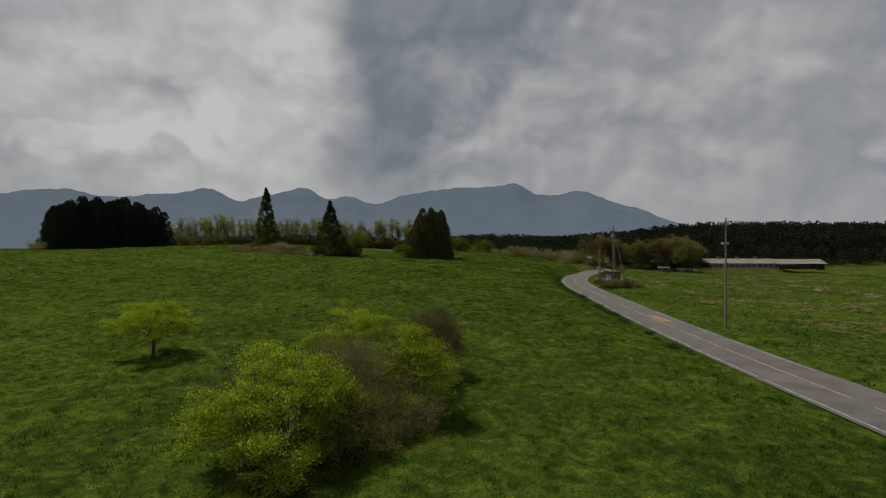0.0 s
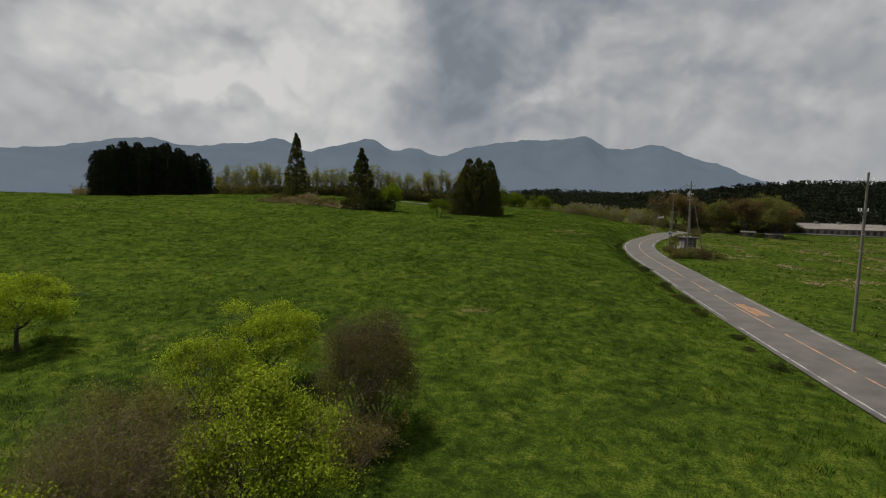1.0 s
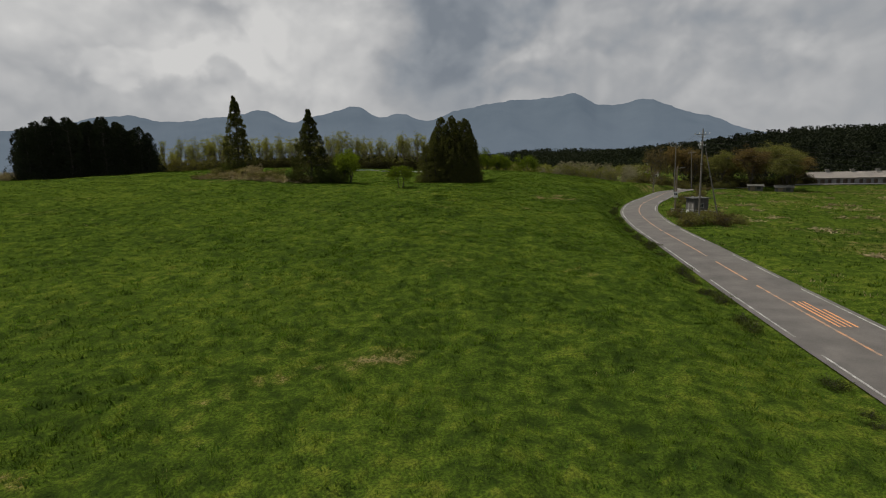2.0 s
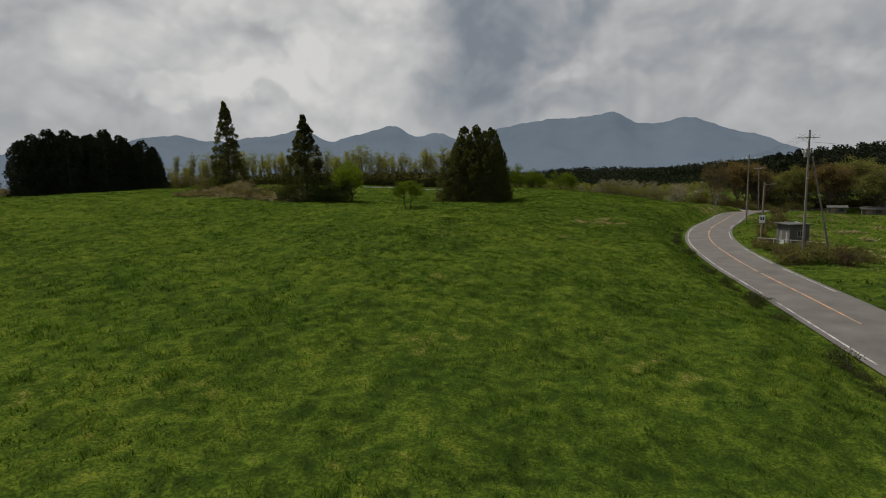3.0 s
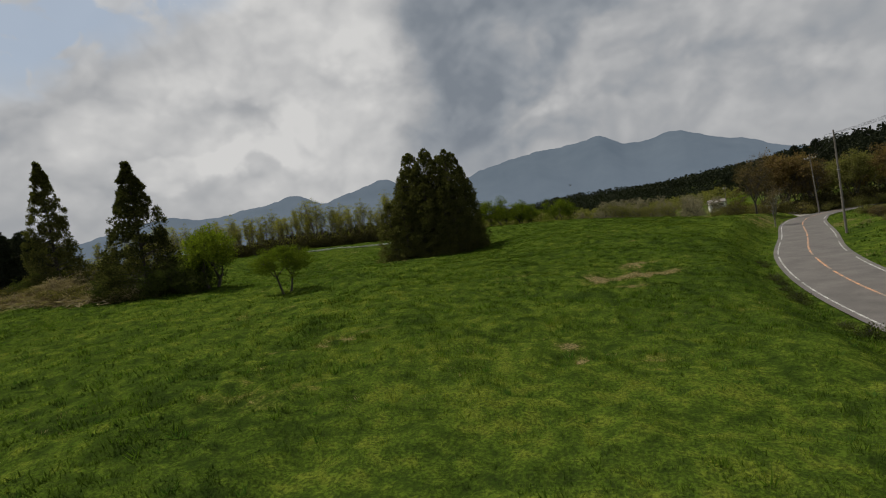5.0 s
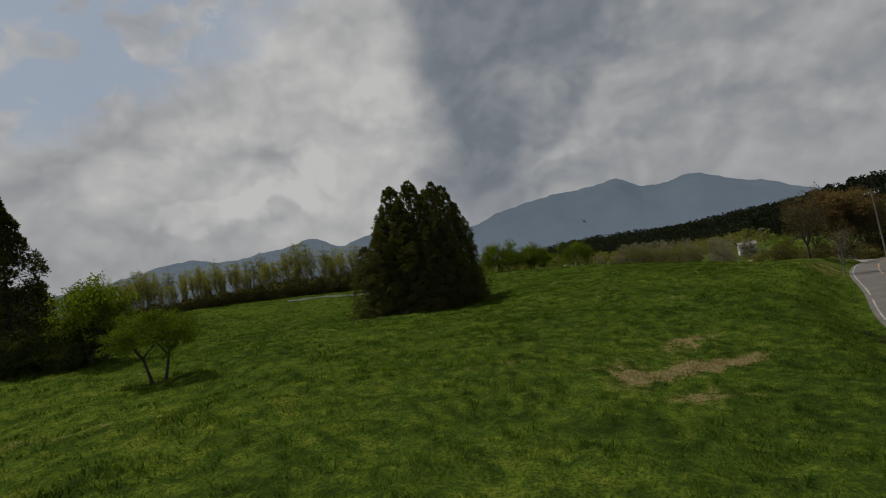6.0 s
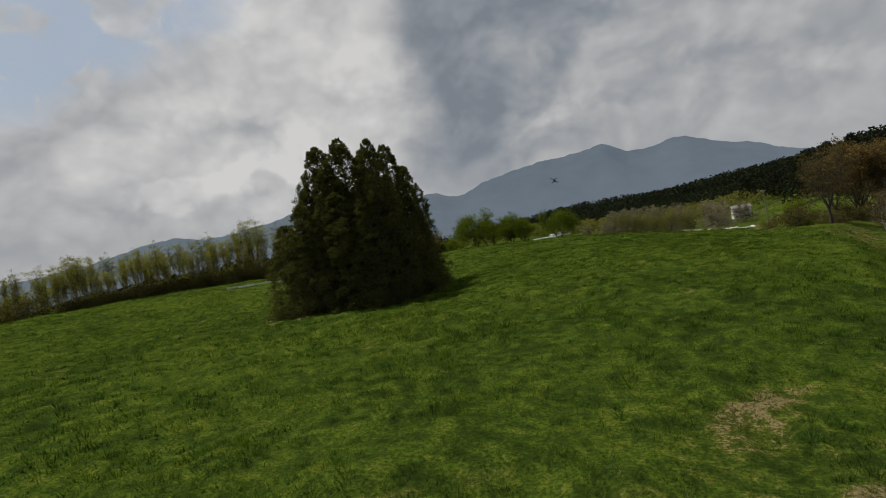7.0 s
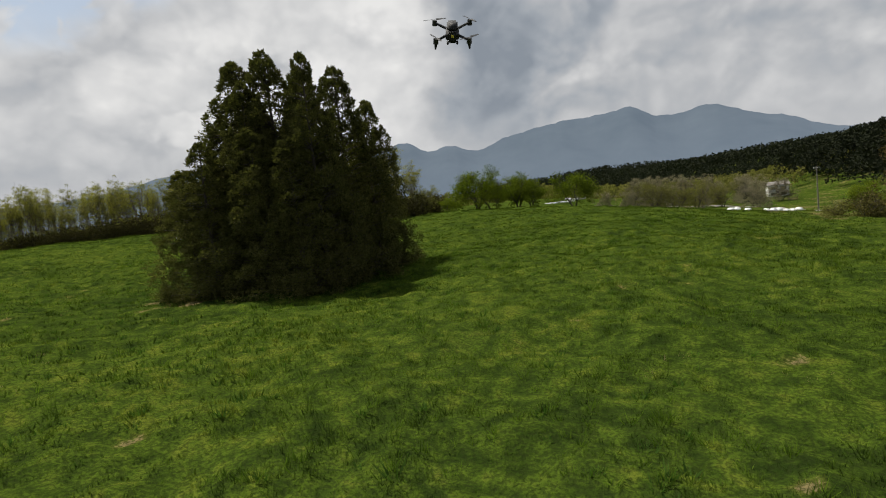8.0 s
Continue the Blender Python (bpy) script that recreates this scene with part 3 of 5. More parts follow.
# ---------------------------------------------------------------- road
def strip(name, lo, hi, a, b, mat, lift, label, parent=None):
    """A strip of the road between two offsets from its centre line, from a to b metres along it."""
    way = np.gradient(RC[:, :2], axis=0)
    way /= np.linalg.norm(way, axis=1)[:, None]
    side = np.stack([way[:, 1], -way[:, 0]], -1)
    i = np.arange(int(a), min(int(b), len(RC) - 1) + 1)
    offs = np.linspace(lo, hi, 7 if hi - lo > 2 else 2)
    V = np.concatenate([np.column_stack([RC[i, :2] + side[i] * o, RC[i, 2] + lift + 0.05 * (1 - (o / 3.4) ** 2)]) for o in offs])
    k = len(i)
    F = []
    for r in range(len(offs) - 1):
        q = r * k + np.arange(k - 1)
        F.append(np.stack([q, q + k, q + k + 1, q + 1], -1))
    return part(name, (V, np.concatenate(F)), mat, parent, label, smooth=True)


road = tagged(strip("road", -ROAD_HALF, ROAD_HALF, 0, 400, "asphalt", 0.0, ""), "grey worn asphalt country road with painted lines", "road", kind="structure")


# ---------------------------------------------------------------- trees
def conifer(name, label, height, spread, seed, puffs=330, sprays=38, gap=0.0, mat="cedar", spray=0.42, low=0.04, fat=0.8, puff=1.0):
    """A cedar: tapered trunk, and a crown of many foliage puffs, each of short sprays."""
    rng = np.random.default_rng(seed)
    ob = thing(name, label, "tree")
    bend = rng.normal(0, 0.12, 2)
    hs = np.linspace(0, 1, 9)
    pts = np.stack([bend[0] * np.sin(hs * 3), bend[1] * np.sin(hs * 2.4), hs * height * 0.98 - 0.3], -1)
    lines = [(pts, 0.028 * height * (1 - hs * 0.95) ** 0.9 * 0.5 + 0.02)]
    h = low + (1 - low) * rng.uniform(0, 1, puffs) ** 1.15
    az = rng.uniform(0, 2 * np.pi, puffs)
    lobes = 1 + 0.16 * np.sin(3 * az + 9 * h + seed) + 0.12 * np.sin(5 * az - 14 * h)
    env = spread * np.clip((1 - h) ** fat * (1 - 0.1 * h) * (0.55 + 0.45 * smooth01((h - low) / 0.12 + 0.35)), 0.035, None) * lobes
    r = env * rng.uniform(0.5, 1.06, puffs) ** 0.55
    if gap:
        keep = np.sin(h * height * 2.1 + az * 1.0 + seed) > -1 + gap
        h, az, env, r = h[keep], az[keep], env[keep], r[keep]
    c = np.stack([np.cos(az) * r, np.sin(az) * r, h * height - 0.10 * r], -1)
    size = puff * (0.012 * height + 0.14 * env) * rng.uniform(0.7, 1.3, len(c))
    for k in range(0, len(c), 3):
        root = np.array([0, 0, max(0.4, c[k, 2] - 0.25 * r[k])])
        lines.append((np.stack([root, (root + c[k]) / 2 + (0, 0, 0.1), c[k]]), np.array([0.05, 0.035, 0.012]) * height / 16))
    part("trunk", tubes(lines), "bark", ob, smooth=True)
    idx = np.repeat(np.arange(len(c)), sprays)
    way = rng.normal(size=(len(idx), 3))
    way /= np.linalg.norm(way, axis=1)[:, None]
    out = np.stack([np.cos(az[idx]), np.sin(az[idx]), np.full(len(idx), 0.1)], -1)
    way = way * 0.85 + out * 0.6
    way /= np.linalg.norm(way, axis=1)[:, None]
    pos = c[idx] + way * size[idx, None] * rng.uniform(0.25, 1.0, (len(idx), 1)) * np.array([1, 1, 0.8])
    tilt = way + np.array([0, 0, 0.35]) + rng.normal(0, 0.35, way.shape)
    face = (pos - c[idx]) / size[idx, None] + out * 0.8 + np.array([0, 0, 0.3])
    part("crown", leaves(rng, pos, tilt, spray, spray * 0.5, face=face, loose=0.45), mat, ob)
    return ob


def limbs(rng, base, way, length, radius, depth, lines, tips, up=0.25, fork=3, wild=0.5):
    """Grows one limb with its forks; fills lines with tubes and tips with twig points."""
    k = 5 if depth else 3
    pts, p, d = [base], np.array(base, float), np.array(way, float)
    for _ in range(k - 1):
        d = d + rng.normal(0, 0.16 * wild + 0.05, 3) + np.array([0, 0, up * 0.25])
        d /= np.linalg.norm(d)
        p = p + d * length / (k - 1)
        pts.append(p)
    pts = np.array(pts)
    lines.append((pts, np.linspace(radius, radius * 0.45, k)))
    if depth == 0:
        for q in pts[1:]:
            tips.append((q, d))
        return
    for f in range(fork):
        s = rng.integers(k // 2, k)
        side = rng.normal(size=3)
        side -= side.dot(d) * d
        side /= np.linalg.norm(side) + 1e-9
        nd = d * rng.uniform(0.35, 0.8) + side * rng.uniform(0.6, 1.1) * (0.5 + wild) + np.array([0, 0, up])
        nd /= np.linalg.norm(nd)
        limbs(rng, pts[s], nd, length * rng.uniform(0.5, 0.78), radius * 0.5, depth - 1, lines, tips, up, fork, wild)
    if depth >= 1:
        limbs(rng, pts[-1], d, length * 0.6, radius * 0.42, depth - 1, lines, tips, up, fork, wild)


def broadleaf(name, label, height, spread, seed, trunk=0.3, stems=1, depth=2, fork=3, count=5000, leaf=0.16, mat="spring", bark="bark",
              cloud=0.55, up=0.25, wild=0.55, flat=0.0, droop=0.2, category="tree", clear=0.3, bunch=28, tuft=1.5, layer=0.55, skirt=0.0, dome=None):
    """A broadleaf tree or shrub: forking limbs, and leaves gathered round the twigs."""
    rng = np.random.default_rng(seed)
    ob = thing(name, label, category)
    lines, tips = [], []
    for s in range(stems):
        a = 2 * np.pi * s / stems + rng.uniform(0, 1)
        lean = (0.0 if stems == 1 else 0.55) * rng.uniform(0.5, 1.2)
        d = np.array([np.cos(a) * lean, np.sin(a) * lean, 1.0])
        d /= np.linalg.norm(d)
        foot = np.array([np.cos(a), np.sin(a), 0]) * (0.0 if stems == 1 else 0.12 * spread) * rng.uniform(0.3, 1.2) - np.array([0, 0, 0.25])
        bole = height * clear
        top = foot + d * bole
        lines.append((np.stack([foot, foot + d * bole * 0.5 + rng.normal(0, 0.05, 3), top]), np.array([trunk * 1.25, trunk * 0.9, trunk * 0.75])))
        n = 4 if stems == 1 else 3
        for f in range(n):
            b = 2 * np.pi * f / n + rng.uniform(0, 1.2)
            w = np.array([np.cos(b), np.sin(b), rng.uniform(0.35, 1.1) * (1 - flat)]) * np.array([spread / height * 1.5, spread / height * 1.5, 1]) + d * 0.2
            limbs(rng, top, w / np.linalg.norm(w), (height - bole) * rng.uniform(0.42, 0.6), trunk * 0.6, depth, lines, tips, up, fork, wild)
    P = np.array([t[0] for t in tips])
    D = np.array([t[1] for t in tips])
    # keep the crown within its true height and spread
    reach = np.percentile(np.hypot(P[:, 0], P[:, 1]), 92) + 1e-6
    high = np.percentile(P[:, 2], 97) + 1e-6
    k = np.array([spread / reach, spread / reach, height / high])
    lines = [(np.column_stack([p[:, 0] * (1 + (k[0] - 1) * smooth01(p[:, 2] / (height * 0.5))), p[:, 1] * (1 + (k[1] - 1) * smooth01(p[:, 2] / (height * 0.5))), p[:, 2] * k[2]]), r) for p, r in lines]
    P = np.column_stack([P[:, 0] * (1 + (k[0] - 1) * smooth01(P[:, 2] / (height * 0.5))), P[:, 1] * (1 + (k[1] - 1) * smooth01(P[:, 2] / (height * 0.5))), P[:, 2] * k[2]])
    part("trunk", tubes(lines), bark, ob, smooth=True)
    if count:
        knot = rng.integers(0, len(P), max(40, count // bunch))
        centre = P[knot] + rng.normal(0, cloud, (len(knot), 3)) * np.array([1, 1, 0.6])
        lower = rng.uniform(0, 1, len(knot)) < skirt
        centre[:, 2] *= np.where(lower, rng.uniform(0.12, 0.85, len(knot)), 1.0)
        if dome is not None:
            # leaf bunches over a lumpy, rounded crown that springs from dome * height
            out = rng.normal(size=(len(knot), 3))
            out[:, 2] = np.abs(out[:, 2]) * np.where(rng.uniform(0, 1, len(knot)) < 0.22, -0.35, 1.0)
            out /= np.linalg.norm(out, axis=1)[:, None]
            swell = 1 + 0.16 * np.sin(4 * np.arctan2(out[:, 1], out[:, 0]) + seed) + 0.12 * np.sin(7 * out[:, 0] + 5 * out[:, 2] + seed) + rng.normal(0, 0.05, len(knot))
            deep = rng.uniform(0.35, 1.0, len(knot)) ** 0.4 * swell
            centre = np.array([0, 0, dome * height]) + out * deep[:, None] * np.array([spread, spread, height * (1 - dome) * 0.95])
            centre[:, 2] = np.maximum(centre[:, 2], 0.3)
        j = rng.integers(0, len(knot), count)
        i = knot[j]
        pos = centre[j] + rng.normal(0, leaf * tuft, (count, 3)) * np.array([1, 1, layer])
        pos[:, 2] = np.maximum(pos[:, 2], 0.1)
        way = D[i] * 0.5 + rng.normal(0, 0.8, (count, 3)) - np.array([0, 0, droop])
        face = (pos - centre[j]) / (leaf * tuft) + np.array([0, 0, 0.5]) + (pos - np.array([0, 0, height * 0.5])) / spread * 0.6
        part("crown", leaves(rng, pos, way, leaf, leaf * 0.62, face=face, loose=0.5), mat, ob)
    return ob


def plant(ob, x, y, turn=0.0, size=1.0, sink=0.1, tall=1.0):
    ob.matrix_basis = Matrix.Translation((x, y, gz(x, y) - sink)) @ Matrix.Rotation(turn, 4, "Z") @ Matrix.Diagonal((size, size, size * tall, 1))
    return ob


def repeat(ob, x, y, turn=0.0, size=1.0, sink=0.1, tall=1.0):
    two = copy_thing(ob, Matrix())
    return plant(two, x, y, turn, size, sink, tall)


# the two lone cedars and the dense group of cedars on the rise
plant(conifer("cedar_tree", "tall slender dark green cedar on a brushy bank", 18.6, 4.0, 11, 760, 60, 0.12, low=0.0, fat=0.80, spray=0.26, puff=0.85), -46.2, 169.5)
plant(conifer("cedar_tree", "broad dark green cedar standing in brush", 15.4, 4.8, 12, 740, 62, 0.10, low=0.0, fat=0.84, spray=0.26, puff=0.9), -25.2, 160.0)
grove = [conifer("cedar_tree", "dense dark cedar in a tight group on the pasture", 18.0, 4.3, s, 460, 74, 0.0, low=0.0, fat=0.52, spray=0.22, puff=1.0) for s in (21, 22, 23)]
for k, (x, y, h, v, wide) in enumerate([(3.1, 194.4, 18.9, 0, 1.0), (6.5, 193.6, 17.8, 1, 0.8), (0.2, 195.0, 18.3, 2, 1.05), (6.9, 198.8, 18.1, 0, 0.95), (7.4, 204.4, 15.9, 2, 0.8), (-1.4, 191.6, 12.0, 1, 0.8),
                                        (2.6, 191.8, 12.5, 2, 0.85), (-1.2, 199.4, 16.5, 0, 1.0), (3.1, 200.2, 17.5, 1, 1.0), (-1.9, 195.8, 14.4, 0, 0.9), (3.6, 206.0, 14.5, 1, 0.95), (-4.0, 192.6, 10.2, 2, 0.75),
                                        (5.4, 192.0, 11.5, 0, 0.75), (4.9, 196.6, 17.6, 2, 0.9), (8.2, 201.6, 13.5, 1, 0.6), (1.6, 193.4, 16.4, 1, 0.8)]):
    ob = grove[v] if k < 3 else copy_thing(grove[v], Matrix())
    tagged(ob, group="grove of cedars")
    plant(ob, x, y, 1.3 * k, wide, tall=h / 18.0 * 0.97 / wide)

# near shrubs and small trees at the start
def bush(name, label, x, y, *args, **kw):
    return plant(broadleaf(name, label, *args, category="tree" if "tree" in name else "shrub", **kw), x, y)


bush("shrub", "large sunlit shrub with fresh yellow-green leaves", -2.7, 34.9, 5.6, 3.5, 31, 0.10, 8, 2, 3, 54000, 0.12, "spring", "twig", cloud=0.25, clear=0.14, bunch=420, tuft=3.2, layer=0.38, skirt=0.5, dome=0.35)
bush("shrub", "leafy olive lower part of the shrub thicket", 0.4, 36.2, 3.6, 2.5, 47, 0.06, 8, 2, 3, 22000, 0.10, "olive", "twig", clear=0.14, bunch=120, tuft=2.6, layer=0.6, dome=0.3)
bush("shrub", "tangled heap of pale bare twigs with few leaves", 0.6, 39.4, 4.7, 2.7, 32, 0.045, 15, 3, 4, 24000, 0.085, "olive", "pale_twig", cloud=0.35, clear=0.10, tuft=2.4, wild=1.0, skirt=0.6)
bush("shrub", "olive shrub of thin budding twigs", -1.2, 42.0, 4.3, 2.2, 40, 0.05, 8, 3, 3, 13000, 0.10, "olive", "twig", cloud=0.30, clear=0.13, dome=0.3, bunch=90, tuft=2.4)
bush("small_tree", "small crooked tree with bright spring leaves", -1.4, 52.6, 5.0, 2.4, 33, 0.12, 1, 3, 3, 19000, 0.115, "spring", cloud=0.20, clear=0.34, flat=0.2, bunch=330, tuft=3.0, layer=0.36, dome=0.58)
bush("shrub", "leafy yellow-green shrub beside the small tree", -3.8, 50.6, 3.6, 2.0, 44, 0.05, 5, 2, 3, 12000, 0.11, "spring", "twig", cloud=0.20, clear=0.2, bunch=220, tuft=2.5, layer=0.5, dome=0.4)
bush("shrub", "shrub with yellow-green leaves over dark stems", 3.4, 41.6, 5.2, 2.5, 34, 0.07, 7, 2, 3, 30000, 0.115, "spring", "twig", cloud=0.22, clear=0.16, bunch=430, tuft=3.2, layer=0.36, dome=0.42)
bush("shrub", "brown shrub with withered leaves and twigs", 4.9, 49.2, 5.2, 2.2, 35, 0.06, 9, 3, 4, 17000, 0.095, "withered", "twig", cloud=0.26, clear=0.15, bunch=70, tuft=3.0, dome=0.45)
bush("shrub", "low tangle of dry brown stalks and leaves", 5.2, 46.0, 2.1, 1.5, 45, 0.035, 9, 2, 4, 6500, 0.09, "withered", "pale_twig", cloud=0.25, clear=0.12)
bush("shrub", "low tangle of dry brown stalks and leaves", 3.2, 38.4, 2.2, 2.0, 46, 0.035, 12, 2, 4, 7500, 0.09, "withered", "pale_twig", cloud=0.25, clear=0.12)
bush("small_tree", "small umbrella-shaped tree with spring leaves", -20.3, 57.0, 5.0, 3.1, 39, 0.15, 1, 3, 3, 28000, 0.12, "spring", cloud=0.18, flat=0.3, clear=0.34, bunch=260, tuft=2.8, layer=0.4, dome=0.60)
bush("small_tree", "small crooked tree with bright green crown", -4.2, 151.2, 4.6, 2.3, 38, 0.10, 2, 2, 4, 22000, 0.10, "lime", cloud=0.20, flat=0.4, clear=0.36, bunch=120, tuft=2.4, layer=0.5, dome=0.60)


def far_conifer(name, label, height, spread, seed):
    return conifer(name, label, height, spread, seed, 300, 20, 0.0, "forest", 0.5, low=0.0, fat=0.5, puff=1.3)


# the dark plantation to the west
rng = np.random.default_rng(5)
plantation = [far_conifer("conifer", "dark conifer in a dense plantation", 16.0, 4.4, s) for s in (41, 42, 43)]
spots = []
for row in range(8):
    for col in range(9):
        spots.append((-130.5 + col * 3.4 - row * 3.4 + rng.uniform(-1.2, 1.2), 200 + col * 2.7 + row * 4.2 + rng.uniform(-1.4, 1.4), 1.16 - 0.10 * max(0, col - 5) - 0.09 * max(0, 2 - col)))
for k, (x, y, h) in enumerate(spots):
    ob = plantation[k] if k < 3 else copy_thing(plantation[k % 3], Matrix())
    tagged(ob, group="dark plantation")
    plant(ob, x, y, rng.uniform(0, 6), h * rng.uniform(0.93, 1.06))

# row of young larches and willows behind the pasture
larches = [broadleaf("larch", "slender young tree with thin yellow-green spring leaves", 13.0, 1.8, s, 0.12, 1, 2, 4, 3600, 0.20, "larch", "twig", cloud=0.36, up=0.9, wild=0.3, clear=0.16, skirt=0.3) for s in (51, 52, 53)]
k = 0
for row in range(3):
    for col in range(36):
        x = -129 + col * 3.5 + rng.uniform(-1.2, 1.2)
        y = 260 + row * 4.5 + rng.uniform(-1.5, 1.5)
        ob = larches[k] if k < 3 else copy_thing(larches[k % 3], Matrix())
        tagged(ob, group="row of young trees")
        plant(ob, x, y, rng.uniform(0, 6), rng.uniform(0.62, 1.18))
        k += 1


# wooded hills: uncountable trees
def far_wood(name, label, spots, height, seed, mat, m=44, size=0.11, slim=0.22):
    """Uncountable far trees: one mesh of small leafy spires."""
    rng = np.random.default_rng(seed)
    n = len(spots)
    h = height * rng.uniform(0.8, 1.1, n)
    i = np.repeat(np.arange(n), m)
    s = rng.uniform(0.15, 1, len(i)) ** 0.8
    az = rng.uniform(0, 2 * np.pi, len(i))
    r = h[i] * slim * (1.02 - s) ** 0.6 * rng.uniform(0.6, 1.1, len(i))
    pos = np.stack([spots[i, 0] + np.cos(az) * r, spots[i, 1] + np.sin(az) * r, spots[i, 2] + s * h[i]], -1)
    way = np.stack([np.cos(az), np.sin(az), np.full(len(i), 0.6)], -1) + rng.normal(0, 0.4, (len(i), 3))
    tagged(part(name, leaves(rng, pos, way, height * size * 1.3, height * size), mat), label, "forest", kind="stuff")


def wood_spots(count, inside, seed, x0, x1, y0, y1):
    rng = np.random.default_rng(seed)
    x, y = rng.uniform(x0, x1, count), rng.uniform(y0, y1, count)
    k = inside(x, y)
    x, y = x[k], y[k]
    return np.stack([x, y, ground(x, y) - 0.5], -1)


far_wood("hill_forest", "dark conifer forest covering the near hillside", wood_spots(6000, lambda x, y: (hill_height(x, y) > 3.2) & (y > 320) & (y < 470 + 0.12 * x), 61, 120, 620, 310, 620), 17, 62, "forest", 120, 0.062, 0.26)
far_wood("ridge_forest", "dark conifer forest on the long low ridge", wood_spots(4600, lambda x, y: hill_height(x, y) > 5, 63, -90, 800, 800, 1150), 16, 64, "forest", 22, 0.15, 0.3)
far_wood("valley_wood", "brown and olive woods at the foot of the hills", wood_spots(420, lambda x, y: np.sin(x * 0.05) + np.sin(y * 0.03) > -0.9, 65, -60, 175, 425, 560), 9, 66, "olive", 46, 0.12, 0.4)
far_wood("valley_forest", "dark conifers at the foot of the hills", wood_spots(900, lambda x, y: x > -20 + 0.1 * y, 67, -40, 330, 560, 780), 14, 68, "forest", 40, 0.09, 0.30)
far_wood("back_forest", "dark treetops behind the row of young trees", wood_spots(500, lambda x, y: y < 300, 69, -120, -16, 284, 302), 7.5, 70, "forest", 24, 0.13, 0.3)
rng = np.random.default_rng(72)
for k, (x, y, s) in enumerate([(158.0, 412.0, 1.1), (162.7, 415.0, 1.25), (167.0, 413.0, 1.1), (174.0, 417.0, 1.2), (153.0, 417.0, 0.95)]):
    tagged(repeat(plantation[k % 3], x, y, rng.uniform(0, 6), s), "tall dark conifer rising over the wood edge", group="conifers at the wood edge")
far_wood("wood_edge", "dense dark lower edge of the conifer forest", wood_spots(1500, lambda x, y: (hill_height(x, y) > 1.6) & (hill_height(x, y) < 9), 73, 125, 430, 305, 400), 11, 74, "forest", 44, 0.08, 0.3)


# ---------------------------------------------------------------- paint on the road
def along(y):
    """Metres along the road's curve at which it passes y."""
    return int(np.abs(RC[:, 1] - y).argmin())


rng = np.random.default_rng(81)
a = 20
while a < 330:
    long = int(rng.uniform(9, 26))
    strip("edge_line", -3.02, -2.88, a, a + long, "white_line", 0.012, "worn white edge line", road)
    a += long + int(rng.uniform(1, 4))
a = 24
while a < 330:
    long = int(rng.uniform(4, 14))
    strip("edge_line", 2.88, 3.02, a, a + long, "white_line", 0.012, "worn white edge line", road)
    a += long + int(rng.uniform(2, 12))
a = 20
while a < 330:
    long = int(rng.uniform(8, 22))
    strip("centre_line", -0.09, 0.09, a, a + long, "orange_line", 0.012, "worn orange centre line", road)
    a += long + int(rng.uniform(1, 4))
m0 = along(80.6)
for lo, hi, s, e in ((0.50, 0.64, 0, 6), (0.86, 0.96, 0, 6), (1.20, 1.32, 0, 6), (1.56, 1.70, 0, 4)):
    strip("lane_mark", lo, hi, m0 + s, m0 + e, "orange_mark", 0.013 + 0.001 * hi, "orange painted lane mark of long bars", road)


# ---------------------------------------------------------------- poles and cables
def insulator(bm, x, y, z, r=0.055):
    for k in range(3):
        bmesh.ops.create_cone(bm, cap_ends=True, segments=10, radius1=r, radius2=r * 0.6, depth=0.07, matrix=Matrix.Translation((x, y, z + 0.05 + 0.075 * k)))
    return bm


def utility_pole(label, x, y, height, turn=0.0, arms=((0.55, 1.8),), lean=(0.0, 0.0), transformer=False, radius=0.15):
    """A tapered pole with steel cross-arms, braces and white insulators; arms: (drop from the top, length)."""
    ob = thing("utility_pole", label, "utility pole", Matrix.Translation((x, y, gz(x, y) - 0.2)) @ Matrix.Rotation(radians(turn), 4, "Z") @ pose(0, 0, 0, lean[0], lean[1], 0))
    part("shaft", rod(bmesh.new(), (0, 0, 0), (0, 0, height), radius, radius * 0.6, 14), "pole", ob, smooth=False)
    for drop, length in arms:
        z = height - drop
        bm = boxes((0, 0.14, z, length, 0.09, 0.09))
        rod(bm, (length * 0.32, 0.14, z), (0, 0.1, z - 0.55), 0.02, sides=6)
        rod(bm, (-length * 0.32, 0.14, z), (0, 0.1, z - 0.55), 0.02, sides=6)
        part("cross_arm", bm, "steel", ob)
        for s in (-0.48, -0.2, 0.2, 0.48):
            part("insulator", insulator(bmesh.new(), s * length, 0.14, z + 0.09), "porcelain", ob, "white porcelain insulator")
    for k in range(8):
        s = 1 if k % 2 else -1
        part("step_bolt", rod(bmesh.new(), (0.1 * s, 0, 2.2 + k * 0.45), (0.28 * s, 0, 2.2 + k * 0.45), 0.012, sides=5), "steel", ob)
    part("band", rod(bmesh.new(), (0, 0, height * 0.62), (0, 0, height * 0.62 + 0.12), radius * 0.95, sides=14), "steel", ob)
    if transformer:
        bm = rod(bmesh.new(), (0.0, 0.42, height - 3.0), (0, 0.42, height - 2.1), 0.24, sides=14)
        rod(bm, (0.0, 0.42, height - 2.1), (0, 0.42, height - 1.95), 0.2, 0.1, 14)
        part("transformer", bm, "steel", ob, "grey steel transformer can", smooth=False)
    return ob


def pole_top(x, y, height, drop, s=0.0, turn=0.0):
    v = Matrix.Rotation(radians(turn), 4, "Z") @ Vector((s, 0.14, 0))
    return Vector((x + v.x, y + v.y, gz(x, y) - 0.2 + height - drop + 0.3))


